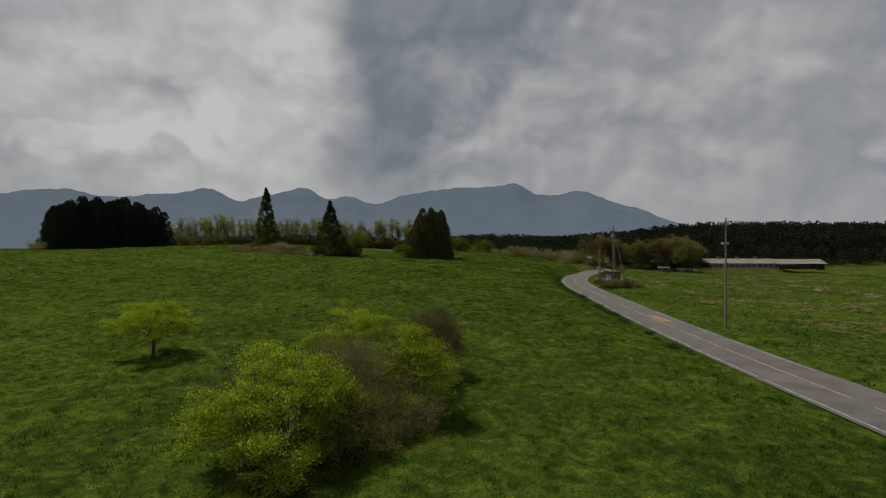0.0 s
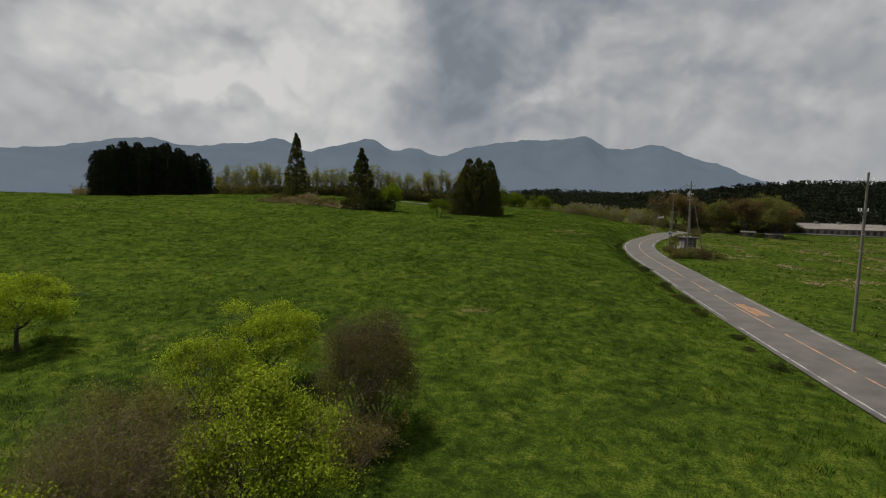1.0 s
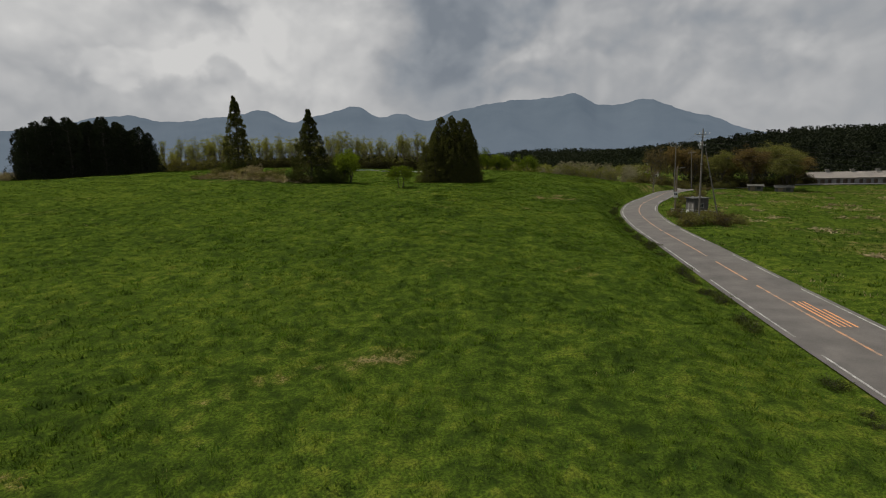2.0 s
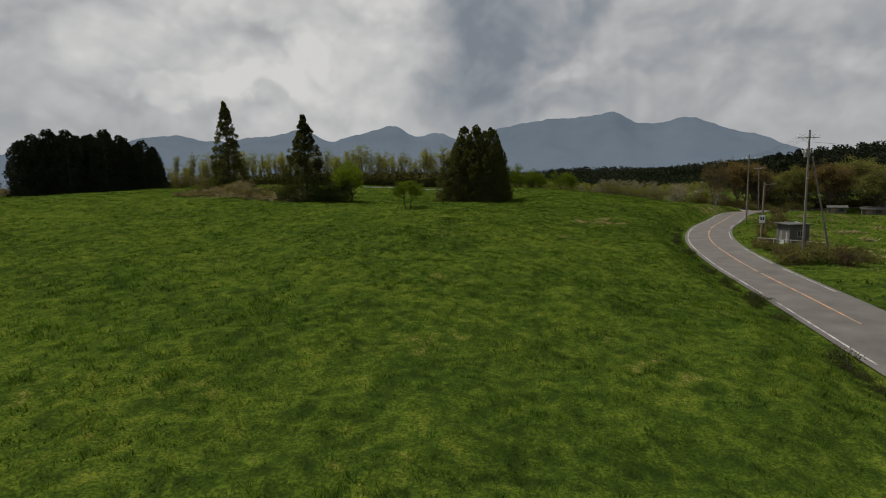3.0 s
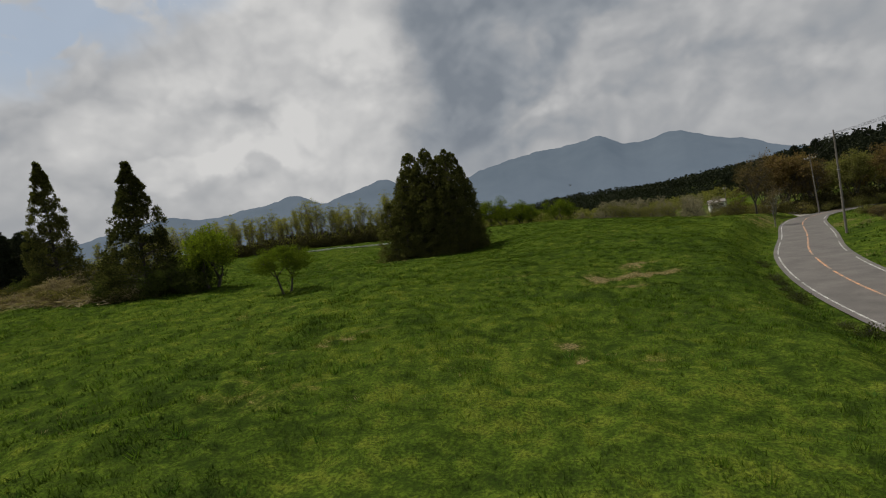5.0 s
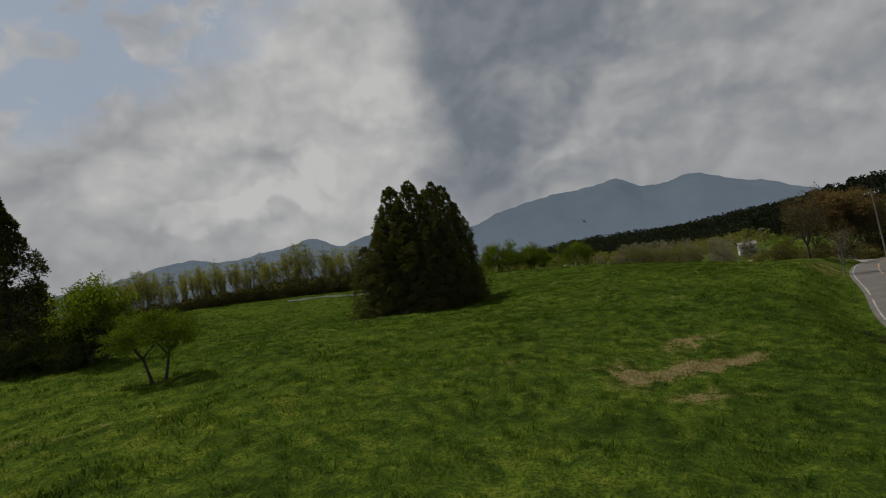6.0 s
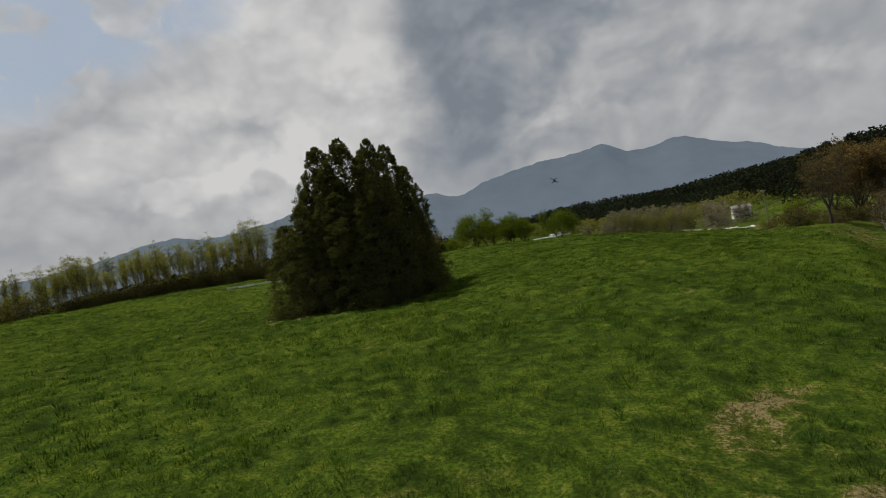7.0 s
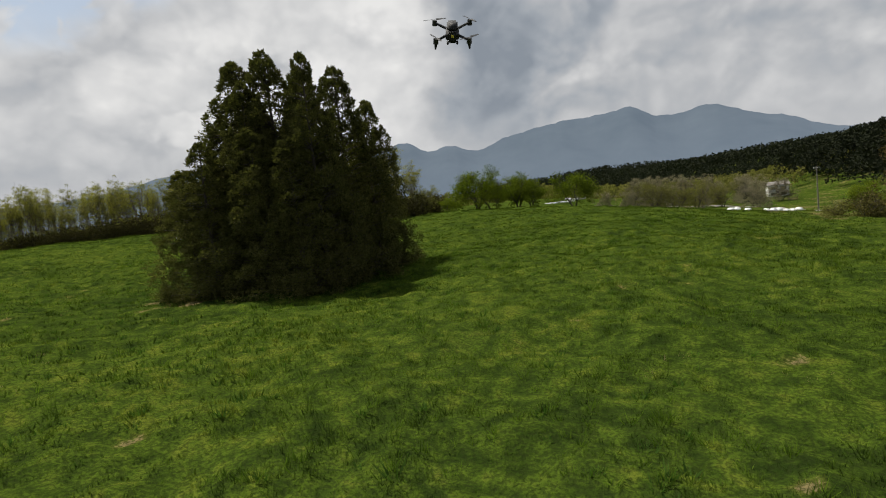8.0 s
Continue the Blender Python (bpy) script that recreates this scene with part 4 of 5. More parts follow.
def cable(a, b, sag=0.7, r=0.02, label="thin black power cable strung between poles"):
    q = np.linspace(0, 1, 17)[:, None]
    p = np.array(a)[None] * (1 - q) + np.array(b)[None] * q
    p[:, 2] -= sag * 4 * (q * (1 - q))[:, 0]
    return tagged(part("power_cable", tubes([(p, np.full(17, r))], 5), "cable", smooth=True), label, "cable", group="power cables")


POLES = [(41.8, 76.5, 14.2, 20), (46.6, 133.6, 14.4, 8), (58.2, 181.0, 13.6, -20), (80.5, 232.0, 13.4, -35)]
utility_pole("tall weathered roadside pole with white insulators", *POLES[0], arms=((0.8, 1.9), (3.4, 1.1)))
utility_pole("tall weathered pole with cross-arm beside the block hut", *POLES[1], arms=((0.9, 2.4), (2.6, 1.2)), transformer=True)
utility_pole("weathered pole with cross-arm at the road bend", *POLES[2], arms=((0.9, 2.2),))
utility_pole("tall pole in front of brown trees", *POLES[3], arms=((1.0, 2.2),), lean=(0, -2))
utility_pole("grey pole with small lamp box by the farm track", 83.0, 292.0, 10.5, 0, arms=((0.5, 1.2),))
utility_pole("slim timber prop pole leaning to the tall one", 50.2, 135.0, 12.0, 0, arms=(), lean=(4, -14), radius=0.12)
utility_pole("weathered pole on the barn field", 122.0, 120.0, 8.8, 60, arms=((0.6, 1.9),))
for (p, q) in ((POLES[1], POLES[2]), (POLES[2], POLES[3])):
    for s in (-1.0, -0.4, 0.4, 1.0):
        cable(pole_top(*p[:3], 0.75, s * 0.85, p[3]), pole_top(*q[:3], 0.75, s * 0.85, q[3]), 0.5, 0.012)
for k in range(5):
    cable(pole_top(*POLES[1][:3], 1.6 + 0.7 * k, 0.1, 8), Vector((122, 120, 1.6 - 0.45 * k)), 1.2 + 0.1 * k, 0.013)


def sign_pole():
    """A leaning timber post with a white notice board and a lamp arm."""
    x, y = 46.7, 145.2
    ob = thing("sign_post", "old timber post with a white notice board by the road", "post", Matrix.Translation((x, y, gz(x, y) - 0.2)) @ pose(0, 0, 0, 0, 1.0, 0))
    part("post", rod(bmesh.new(), (0, 0, 0), (0, 0, 8.5), 0.15, 0.11, 12), "timber", ob)
    bm = bmesh.new()
    rod(bm, (0, 0, 8.2), (1.3, -0.2, 8.3), 0.03, sides=6)
    part("lamp_arm", bm, "steel", ob)
    board = part("board", boxes((-0.1, -0.2, 3.0, 0.75, 0.05, 1.05), bevel=0.01), "white_wall", ob, "white notice board")
    part("symbol", boxes((-0.1, -0.235, 3.42, 0.5, 0.016, 0.4)), "cable", board, "dark unreadable panel")
    part("symbol", boxes((-0.1, -0.247, 3.55, 0.12, 0.008, 0.2)), "white_wall", board, "pale patch")


sign_pole()


# ---------------------------------------------------------------- block hut, gate and brush by the bend
def hut():
    x, y = 49.9, 143.6
    z = gz(x, y) - 0.15
    ob = thing("hut", "small grey block hut with a flat overhanging roof", "hut", Matrix.Translation((x, y, z)) @ Matrix.Rotation(radians(5), 4, "Z") @ Matrix.Diagonal((0.68, 0.60, 0.92, 1)))
    w, d, h, t = 3.6, 5.2, 3.0, 0.18
    for cx, cy, zz, sx, sy, sz in (
            (-w / 2 + t / 2, -d / 2 + 0.45, 0, t, 0.9, h), (-w / 2 + t / 2, -0.35, 0, t, 1.5, h), (-w / 2 + t / 2, 2.05, 0, t, 1.1, h),
            (-w / 2 + t / 2, -1.4, 2.05, t, 0.8, h - 2.05), (-w / 2 + t / 2, 0.95, 2.05, t, 1.1, h - 2.05),
            (w / 2 - t / 2, 0, 0, t, d, h), (0, d / 2 - t / 2, 0, w - 2 * t, t, h),
            (-1.0, -d / 2 + t / 2, 0, w / 2 - 0.55, t, h), (1.15, -d / 2 + t / 2, 0, 0.94, t, h), (0.17, -d / 2 + t / 2, 0, 1.06, t, 1.3), (0.17, -d / 2 + t / 2, 2.2, 1.06, t, h - 2.2)):
        part("wall", boxes((cx, cy, zz, sx, sy, sz)), "block", ob)
    part("roof", boxes((0, 0, h, w + 0.9, d + 0.9, 0.16), bevel=0.03), "dark_roof", ob, "dark flat sheet roof")
    part("door", boxes((-w / 2 + 0.06, -1.4, 0, 0.05, 0.8, 2.05)), "farm_wall", ob, "stained white door")
    part("door", boxes((-w / 2 + 0.06, 0.95, 0, 0.05, 1.1, 2.05)), "farm_wall", ob, "stained white double door")
    win = part("window", boxes((0.17, -d / 2 + 0.02, 1.3, 1.06, 0.06, 0.07), (0.17, -d / 2 + 0.02, 2.13, 1.06, 0.06, 0.07), (-0.33, -d / 2 + 0.02, 1.37, 0.07, 0.06, 0.76),
                               (0.67, -d / 2 + 0.02, 1.37, 0.07, 0.06, 0.76), (0.17, -d / 2 + 0.02, 1.37, 0.06, 0.06, 0.76)), "farm_wall", ob, "white window frame")
    part("pane", boxes((-0.08, -d / 2 + 0.05, 1.37, 0.44, 0.012, 0.76)), "glass", win)
    part("pane", boxes((0.42, -d / 2 + 0.05, 1.37, 0.44, 0.012, 0.76)), "glass", win)
    for k, (px, py) in enumerate(((-0.5, 0.7), (0.4, -0.4), (0.8, 0.9))):
        tagged(part("weight_stone", boxes((x + px, y + py, z + (h + 0.16) * 0.92 - 0.01, 0.45, 0.3, 0.16), bevel=0.05), "concrete"), "pale stone lying on the hut roof", "stone", group="roof stones")


hut()


def gate():
    x0, y0 = 45.6, 141.0
    ob = thing("gate", "rusty tube gate and wire fence before the hut", "gate", Matrix.Translation((x0, y0, gz(x0, y0))) @ Matrix.Rotation(radians(-50), 4, "Z"))
    for k in range(5):
        part("post", rod(bmesh.new(), (k * 2.0 - 1, 0, -0.2), (k * 2.0 - 1, 0, 1.25), 0.045, sides=8), "steel", ob)
    for z in (0.35, 0.75, 1.15):
        part("rail", rod(bmesh.new(), (-1, 0, z), (7, 0, z), 0.025, sides=6), "steel", ob)
    part("plate", boxes((2.0, -0.06, 0.6, 0.45, 0.02, 0.5)), "white_wall", ob, "white plate")


gate()


def scrub(name, label, x, y, w, h, seed, mat, count=2600, leaf=0.22, stems=7, bark="bark"):
    ob = broadleaf(name, label, h, w, seed, 0.05, stems, 1, 4, count, leaf, mat, bark, cloud=0.35, category="shrub", clear=0.14, skirt=0.4)
    return plant(ob, x, y)


rng = np.random.default_rng(91)
brush = [scrub("shrub", "dry brown roadside shrub of bare twigs", 43.2, 128.5, 1.3, 1.7, 92, "withered", 1900, 0.16),
         scrub("shrub", "tangled dark olive shrub by the road", 45.2, 128.5, 1.5, 1.9, 93, "olive", 1700, 0.20),
         scrub("shrub", "brown withered shrub by the road", 47.5, 127.0, 1.5, 2.0, 94, "brown", 1700, 0.19)]
for k in range(46):
    q = rng.uniform(0, 1)
    x, y = 42.8 + 7 * q + rng.uniform(-0.5, 2.4), 128 + 15 * rng.uniform(0, 1) + rng.uniform(-1, 2)
    if abs(x - 50.7) < 3.9 and abs(y - 142.4) < 4.2:
        continue
    d, _ = road_near(np.array([x]), np.array([y]))
    if d[0] > 4.6:
        repeat(brush[k % 3], x, y, rng.uniform(0, 6), rng.uniform(0.35, 0.8))
for k in range(12):
    x, y = 50 + k * 2.2 + rng.uniform(-1, 1), 152 + k * 4.6 + rng.uniform(-2, 2)
    d, _ = road_near(np.array([x]), np.array([y]))
    if d[0] > 4.4:
        repeat(brush[k % 3], x, y, rng.uniform(0, 6), rng.uniform(0.5, 0.9))
# rank growth along the field's edge of the road
hedge = [scrub("shrub", "low dark green growth along the road bank", 33.0, 112.0, 0.9, 0.9, 95, "dark_green", 1300, 0.12, 6), ]
for k in range(70):
    y = 62 + k * 1.45 + rng.uniform(-1, 1)
    i = along(y)
    way = RC[i + 1] - RC[i]
    x = RC[i, 0] - way[1] * (ROAD_HALF + 0.9 + rng.uniform(0, 0.8))
    if rng.uniform() < 0.55:
        repeat(hedge[0], x, RC[i, 1] + way[0] * (ROAD_HALF + 1.0), rng.uniform(0, 6), rng.uniform(0.40, 0.90))


# ---------------------------------------------------------------- barn beyond the right-hand field
def barn():
    x, y, z = 153.0, 257.0, gz(153.0, 257.0) - 0.2
    ob = thing("barn", "long low white barn with a grey sheet roof", "barn", Matrix.Translation((x, y, z)) @ Matrix.Rotation(radians(-11), 4, "Z"))
    L, D, H = 30.0, 9.0, 3.0
    bm = bmesh.new()
    box(bm, L, 0.2, 1.0, Matrix.Translation((-6, -D / 2, 0)))
    box(bm, L, 0.2, 0.5, Matrix.Translation((-6, -D / 2, H - 0.5)))
    for k in range(13):
        box(bm, 0.9 if k % 3 else 1.5, 0.2, 1.5, Matrix.Translation((-6 - L / 2 + 0.6 + k * 2.4, -D / 2, 1.0)))
    box(bm, L, 0.2, H, Matrix.Translation((-6, D / 2, 0)))
    box(bm, 0.2, D - 0.2, H, Matrix.Translation((-6 - L / 2 + 0.1, 0, 0)))
    box(bm, 0.2, D - 0.2, H, Matrix.Translation((-6 + L / 2 - 0.1, 0, 0)))
    part("wall", bm, "farm_wall", ob)
    part("back_room", boxes((-6, 0.4, 0.05, L - 0.6, D - 1.6, H - 0.4)), "timber", ob, "dark timber inside")

    def gable(w, d, rise, z, cx, cy, over=0.6, thick=0.15):
        bm = bmesh.new()
        for s in (-1, 1):
            m = Matrix.Translation((cx, cy + s * d / 4, z + rise / 2)) @ Matrix.Rotation(-s * math.atan2(rise, d / 2), 4, "X")
            box(bm, w + over, math.hypot(d / 2, rise) + 0.35, thick, m)
        return bm
    part("roof", gable(L, D + 1.2, 2.0, H, -6, 0), "roof", ob, "pale grey sheet roof")
    for k in range(3):
        v = part("roof_vent", boxes((-14 + k * 8, 0, H + 1.9, 1.1, 1.0, 0.9)), "farm_wall", ob, "small roof ventilator")
        part("cap", boxes((-14 + k * 8, 0, H + 2.8, 1.5, 1.4, 0.18)), "roof", v)
    # open-fronted shed at the end
    for k in range(7):
        part("post", boxes((10.2 + k * 3.0, -6.2, 0, 0.22, 0.22, 2.9)), "timber", ob)
    part("shed_wall", boxes((19, 4.5, 0, 20, 0.2, 3.0), (29, -0.5, 0, 0.2, 10, 3.0)), "timber", ob, "weathered timber boards")
    part("shed_roof", gable(20, 12.5, 1.9, 2.95, 19, -0.6), "roof", ob, "grey sheet roof over the open shed")
    part("gable_board", boxes((9.6, -3.0, 0.0, 0.2, 6.0, 3.0)), "red_timber", ob, "reddish board wall")
    part("lean_to", boxes((12.5, -8.2, 2.5, 7.0, 3.6, 0.12)), "dark_roof", ob, "dark lean-to roof")


barn()


# farm sheds, rubble and pale straw on the right-hand field
def shed(label, x, y, w, d, h, turn, roof="dark_roof", wall="farm_wall"):
    ob = thing("shed", label, "shed", Matrix.Translation((x, y, gz(x, y) - 0.2)) @ Matrix.Rotation(radians(turn), 4, "Z"))
    part("wall", boxes((0, -d / 2, 0, w, 0.15, h), (0, d / 2, 0, w, 0.15, h), (-w / 2 + 0.08, 0, 0, 0.15, d - 0.16, h), (w / 2 - 0.08, 0, 0, 0.15, d - 0.16, h)), wall, ob)
    bm = bmesh.new()
    box(bm, w + 0.7, d + 0.8, 0.14, Matrix.Translation((0, 0, h + 0.12)) @ Matrix.Rotation(radians(6), 4, "X"))
    part("roof", bm, roof, ob)
    part("door", boxes((-w * 0.2, -d / 2 - 0.09, 0, min(1.4, w * 0.3), 0.03, 2.0)), "timber", ob, "dark timber door")
    part("window", boxes((w * 0.22, -d / 2 - 0.09, 1.0, min(1.4, w * 0.25), 0.03, 0.9)), "glass", ob, "dark window")
    return ob


shed("small pale shed under the brown trees", 101.0, 232.0, 4.2, 3.2, 2.1, -25, "dark_roof", "block")
shed("low weathered shed with a rusty roof", 109.0, 230.0, 5.0, 3.6, 2.1, -25, "dark_roof", "block")

rng = np.random.default_rng(101)
for k in range(46):
    x, y = rng.uniform(54, 112), rng.uniform(100, 190)
    d, _ = road_near(np.array([x]), np.array([y]))
    if d[0] < 8:
        continue
    n = 60
    r, a = rng.uniform(0, 1, n) ** 0.9 * rng.uniform(0.6, 2.0), rng.uniform(0, 6.3, n)
    c = np.stack([x + np.cos(a) * r * 1.6, y + np.sin(a) * r, ground(x + np.cos(a) * r * 1.6, y + np.sin(a) * r) + rng.uniform(0.1, 0.3, n)], -1)
    tagged(part("straw", leaves(rng, c, np.column_stack([rng.normal(size=(n, 2)), rng.normal(0, 0.3, n)]), 0.7, 0.20), "straw"), "flattened pale dry straw lying on the field", "straw", group="straw on the field", kind="stuff")

# ---------------------------------------------------------------- brushy bank between the lone cedars
bank = [scrub("shrub", "dry pale brown brush on the bank", -40.0, 164.0, 2.0, 2.0, 111, "straw", 1500, 0.20, 9, "pale_twig"),
        scrub("shrub", "olive brush on the bank below the cedars", -36.0, 166.0, 2.2, 2.6, 112, "withered", 1700, 0.22, 7),
        scrub("shrub", "dense dark green shrub beside the cedar", -21.0, 159.0, 2.6, 3.6, 113, "dark_green", 5200, 0.20, 7)]
rng = np.random.default_rng(114)
for k in range(22):
    q = k / 21
    repeat(bank[k % 2], -52 + 27 * q + rng.uniform(-1, 1), 165.5 - 8 * q + rng.uniform(-2.0, 3.2), rng.uniform(0, 6), rng.uniform(0.55, 1.0), tall=0.8)
for k in range(26):
    repeat(bank[k % 2], -54 + 0.95 * k + rng.uniform(-0.6, 0.6), 164.4 - 0.2 * k + rng.uniform(-1.6, 1.4), rng.uniform(0, 6), rng.uniform(0.45, 0.8), tall=0.7)
for k in range(14):
    repeat(bank[0], -44 + 1.35 * k + rng.uniform(-0.6, 0.6), 162.8 - 0.35 * k + rng.uniform(-1.0, 1.2), rng.uniform(0, 6), rng.uniform(0.5, 0.85), tall=0.7)
for x, y, s in ((-19.5, 161.5, 1.0), (-22.5, 157.5, 0.8), (-18.2, 158.0, 0.7), (-28.5, 157.4, 0.7), (-47.5, 164.6, 0.6), (-45.6, 167.2, 0.75), (-43.9, 167.0, 0.55), (-48.2, 167.8, 0.65)):
    repeat(bank[2], x, y, rng.uniform(0, 6), s)
plant(broadleaf("tree", "round bright green tree behind the cedar", 6.3, 2.8, 115, 0.22, 2, 2, 3, 12000, 0.22, "lime", cloud=0.55, clear=0.2), -17.4, 160.5)
# cut branches and dry heaps lying on the bank
for k in range(9):
    n = 240
    x, y = -50 + 2.9 * k + rng.uniform(-1, 1), 162.6 - 0.75 * k + rng.uniform(-0.6, 0.6)
    c = np.stack([x + rng.normal(0, 1.3, n), y + rng.normal(0, 0.9, n), np.zeros(n)], -1)
    c[:, 2] = ground(c[:, 0], c[:, 1]) + rng.uniform(0.0, 0.7, n)
    tagged(part("brushwood", leaves(rng, c, np.column_stack([rng.normal(size=(n, 2)), rng.normal(0, 0.3, n)]), 1.1, 0.16), "straw"), "dry cut brushwood lying on the bank", "brushwood", group="brushwood on the bank", kind="stuff")

# undergrowth below the row of young trees, and bushes by the plantation
rng = np.random.default_rng(121)
thicket = scrub("shrub", "dark tangled undergrowth below the young trees", -128.0, 257.0, 2.4, 2.8, 122, "thicket", 2200, 0.30, 7)
for k in range(64):
    x = -128 + k * 2.0 + rng.uniform(-1, 1)
    y = 256 + rng.uniform(-2, 3)
    repeat(thicket, x, y, rng.uniform(0, 6), rng.uniform(0.8, 1.35))
for k in range(52):
    repeat(thicket, -128 + k * 2.45 + rng.uniform(-1, 1), 275 + rng.uniform(-2, 3), rng.uniform(0, 6), rng.uniform(1.3, 2.0))
for x, y, s in ((-136.0, 198.0, 1.5), (-138.5, 201.0, 1.3), (-134, 195.5, 1.0), (-100, 232, 2.0), (-96, 235, 1.8), (-92, 238, 2.2), (-104, 229, 1.6)):
    repeat(bank[0] if x < -120 else bank[1], x, y, rng.uniform(0, 6), s)


# pale kerb wall along the farm track behind the pasture
def kerb_wall():
    n = 17
    ob = thing("kerb_wall", "low pale concrete kerb along a farm track", "wall")
    for k in range(n):
        x = -36.5 + k * 1.9
        y = 231.5 + 0.12 * (x + 46)
        part("kerb_block", boxes((x, y, gz(x, y) - 0.1, 1.84, 0.25, 0.40), bevel=0.03), "white_wall", ob)


kerb_wall()

# ---------------------------------------------------------------- trees round the far end of the road
big = [broadleaf("tree", "large brown-budding tree by the road", 15.5, 6.2, 131, 0.34, 1, 3, 3, 9000, 0.44, "rust", cloud=0.8, clear=0.2),
       broadleaf("tree", "large olive-green budding tree", 14.5, 6.0, 132, 0.32, 1, 3, 3, 9000, 0.44, "olive", cloud=0.8, clear=0.2),
       broadleaf("tree", "bare tree with reddish-brown twigs", 13.5, 4.8, 133, 0.26, 1, 3, 4, 6000, 0.26, "brown", cloud=0.6, clear=0.22),
       broadleaf("tree", "pale-barked bare tree beside the road", 7.5, 2.8, 134, 0.14, 1, 3, 3, 1500, 0.2, "brown", "pale_bark", cloud=0.4, clear=0.25),
       broadleaf("tree", "low spreading green tree by the field edge", 6.0, 3.8, 135, 0.2, 2, 2, 3, 9000, 0.24, "lime", cloud=0.5, clear=0.2)]
seats = [(86.0, 248.0, 0), (94.0, 243.0, 1), (103.0, 240.0, 0), (73.0, 240.0, 2), (60.5, 206.0, 3), (72.5, 253.0, 4),
         (111.0, 233.0, 1), (79.0, 244.0, 0), (90.0, 256.0, 2), (100.0, 252.0, 0), (110.0, 246.0, 1), (84.0, 241.0, 2), (96.0, 262.0, 1), (117.0, 240.0, 0), (68.0, 232.0, 2), (92.5, 267.0, 0), (104.0, 262.0, 1), (112.0, 256.0, 0), (121.0, 252.0, 1), (100.0, 272.0, 2), (128.0, 262.0, 1), (118.0, 270.0, 0), (129.0, 288.0, 0), (108.0, 282.0, 1), (88.0, 262.0, 2)]
rng = np.random.default_rng(136)
used = set()
for x, y, v in seats:
    ob = big[v] if v not in used else copy_thing(big[v], Matrix())
    used.add(v)
    plant(ob, x, y, rng.uniform(0, 6), rng.uniform(0.72, 0.95))
for k in range(46):
    repeat(thicket if k % 3 else bank[1], 82 + k * 1.1 + rng.uniform(-1, 1), 243 + rng.uniform(-3, 12) + 0.25 * k, rng.uniform(0, 6), rng.uniform(0.9, 1.5))
for k in range(26):
    repeat(bank[1] if k % 2 else brush[1], 64 + k * 1.45 + rng.uniform(-1, 1), 234 + rng.uniform(-2, 8) + 0.3 * k, rng.uniform(0, 6), rng.uniform(0.8, 1.5))

# ---------------------------------------------------------------- beyond the crest: orchard, bales, house
green = [broadleaf("orchard_tree", "round fresh green orchard tree", 6.2, 3.6, s, 0.18, 2, 2, 3, 9000, 0.24, "lime", cloud=0.4, clear=0.22, dome=0.42, bunch=90, tuft=2.2) for s in (141, 142)]
wan = [broadleaf("orchard_tree", "pale blossoming tree in a far row", 9.0, 4.6, s, 0.18, 3, 2, 3, 5200, 0.30, m, cloud=0.5, clear=0.16, skirt=0.4) for s, m in ((143, "pale"), (144, "olive"))]
rng = np.random.default_rng(145)
first = {}
for kind, v, x, y, s in ([("w", 1, -3.4, 268, 0.65), ("g", 1, 1.8, 268, 0.5), ("g", 0, 7.3, 274, 1.45), ("g", 1, 11.2, 272, 1.0), ("g", 0, 16.2, 276, 1.2), ("g", 1, 18.9, 277, 1.05), ("g", 0, 28.5, 278, 1.25), ("g", 1, -1.0, 290, 0.6), ("w", 0, 37.2, 300, 0.5), ("w", 0, 42.8, 300, 0.5), ("w", 1, 52.6, 318, 0.95), ("w", 1, 58.7, 318, 0.85)]
                         + [("w", k % 2, 52 + 6.0 * k + rng.uniform(-2, 2), 352 + rng.uniform(-10, 14), rng.uniform(0.8, 1.15)) for k in range(7)]
                         + [("w", 0, 60 + 5.5 * k + rng.uniform(-2, 2), 378 + rng.uniform(-6, 8), rng.uniform(0.9, 1.25)) for k in range(9)]):
    base = (green if kind == "g" else wan)[v]
    ob = copy_thing(base, Matrix()) if (kind, v) in first else base
    first[(kind, v)] = 1
    plant(ob, x, y, rng.uniform(0, 6), s)


def wrapped_bales(label, x, y, count, turn, size=1.25):
    """A row of film-wrapped bales, each rounded and a little askew."""
    rng = np.random.default_rng(int(x * 7))
    for k in range(count):
        c = Matrix.Translation((x, y, 0)) @ Matrix.Rotation(radians(turn), 4, "Z") @ Vector((k * size * 1.04, rng.uniform(-0.1, 0.1), 0))
        bm = bmesh.new()
        box(bm, size, size * 1.1, size * rng.uniform(0.85, 1.0), Matrix.Translation((0, 0, 0)), 0.2)
        tagged(part("wrapped_bale", bm, "white", at=Matrix.Translation((c.x, c.y, gz(c.x, c.y) - 0.03)) @ Matrix.Rotation(radians(turn + rng.uniform(-6, 6)), 4, "Z"), smooth=True),
               label, "bale", group="wrapped bales")


wrapped_bales("white film-wrapped bale in a row on the grass", 72.6, 293.0, 6, -8)
wrapped_bales("white film-wrapped bale apart from the row", 62.6, 285.0, 2, 20, 1.3)
wrapped_bales("white film-wrapped bale lying alone", 66.0, 285.0, 1, 5, 1.2)


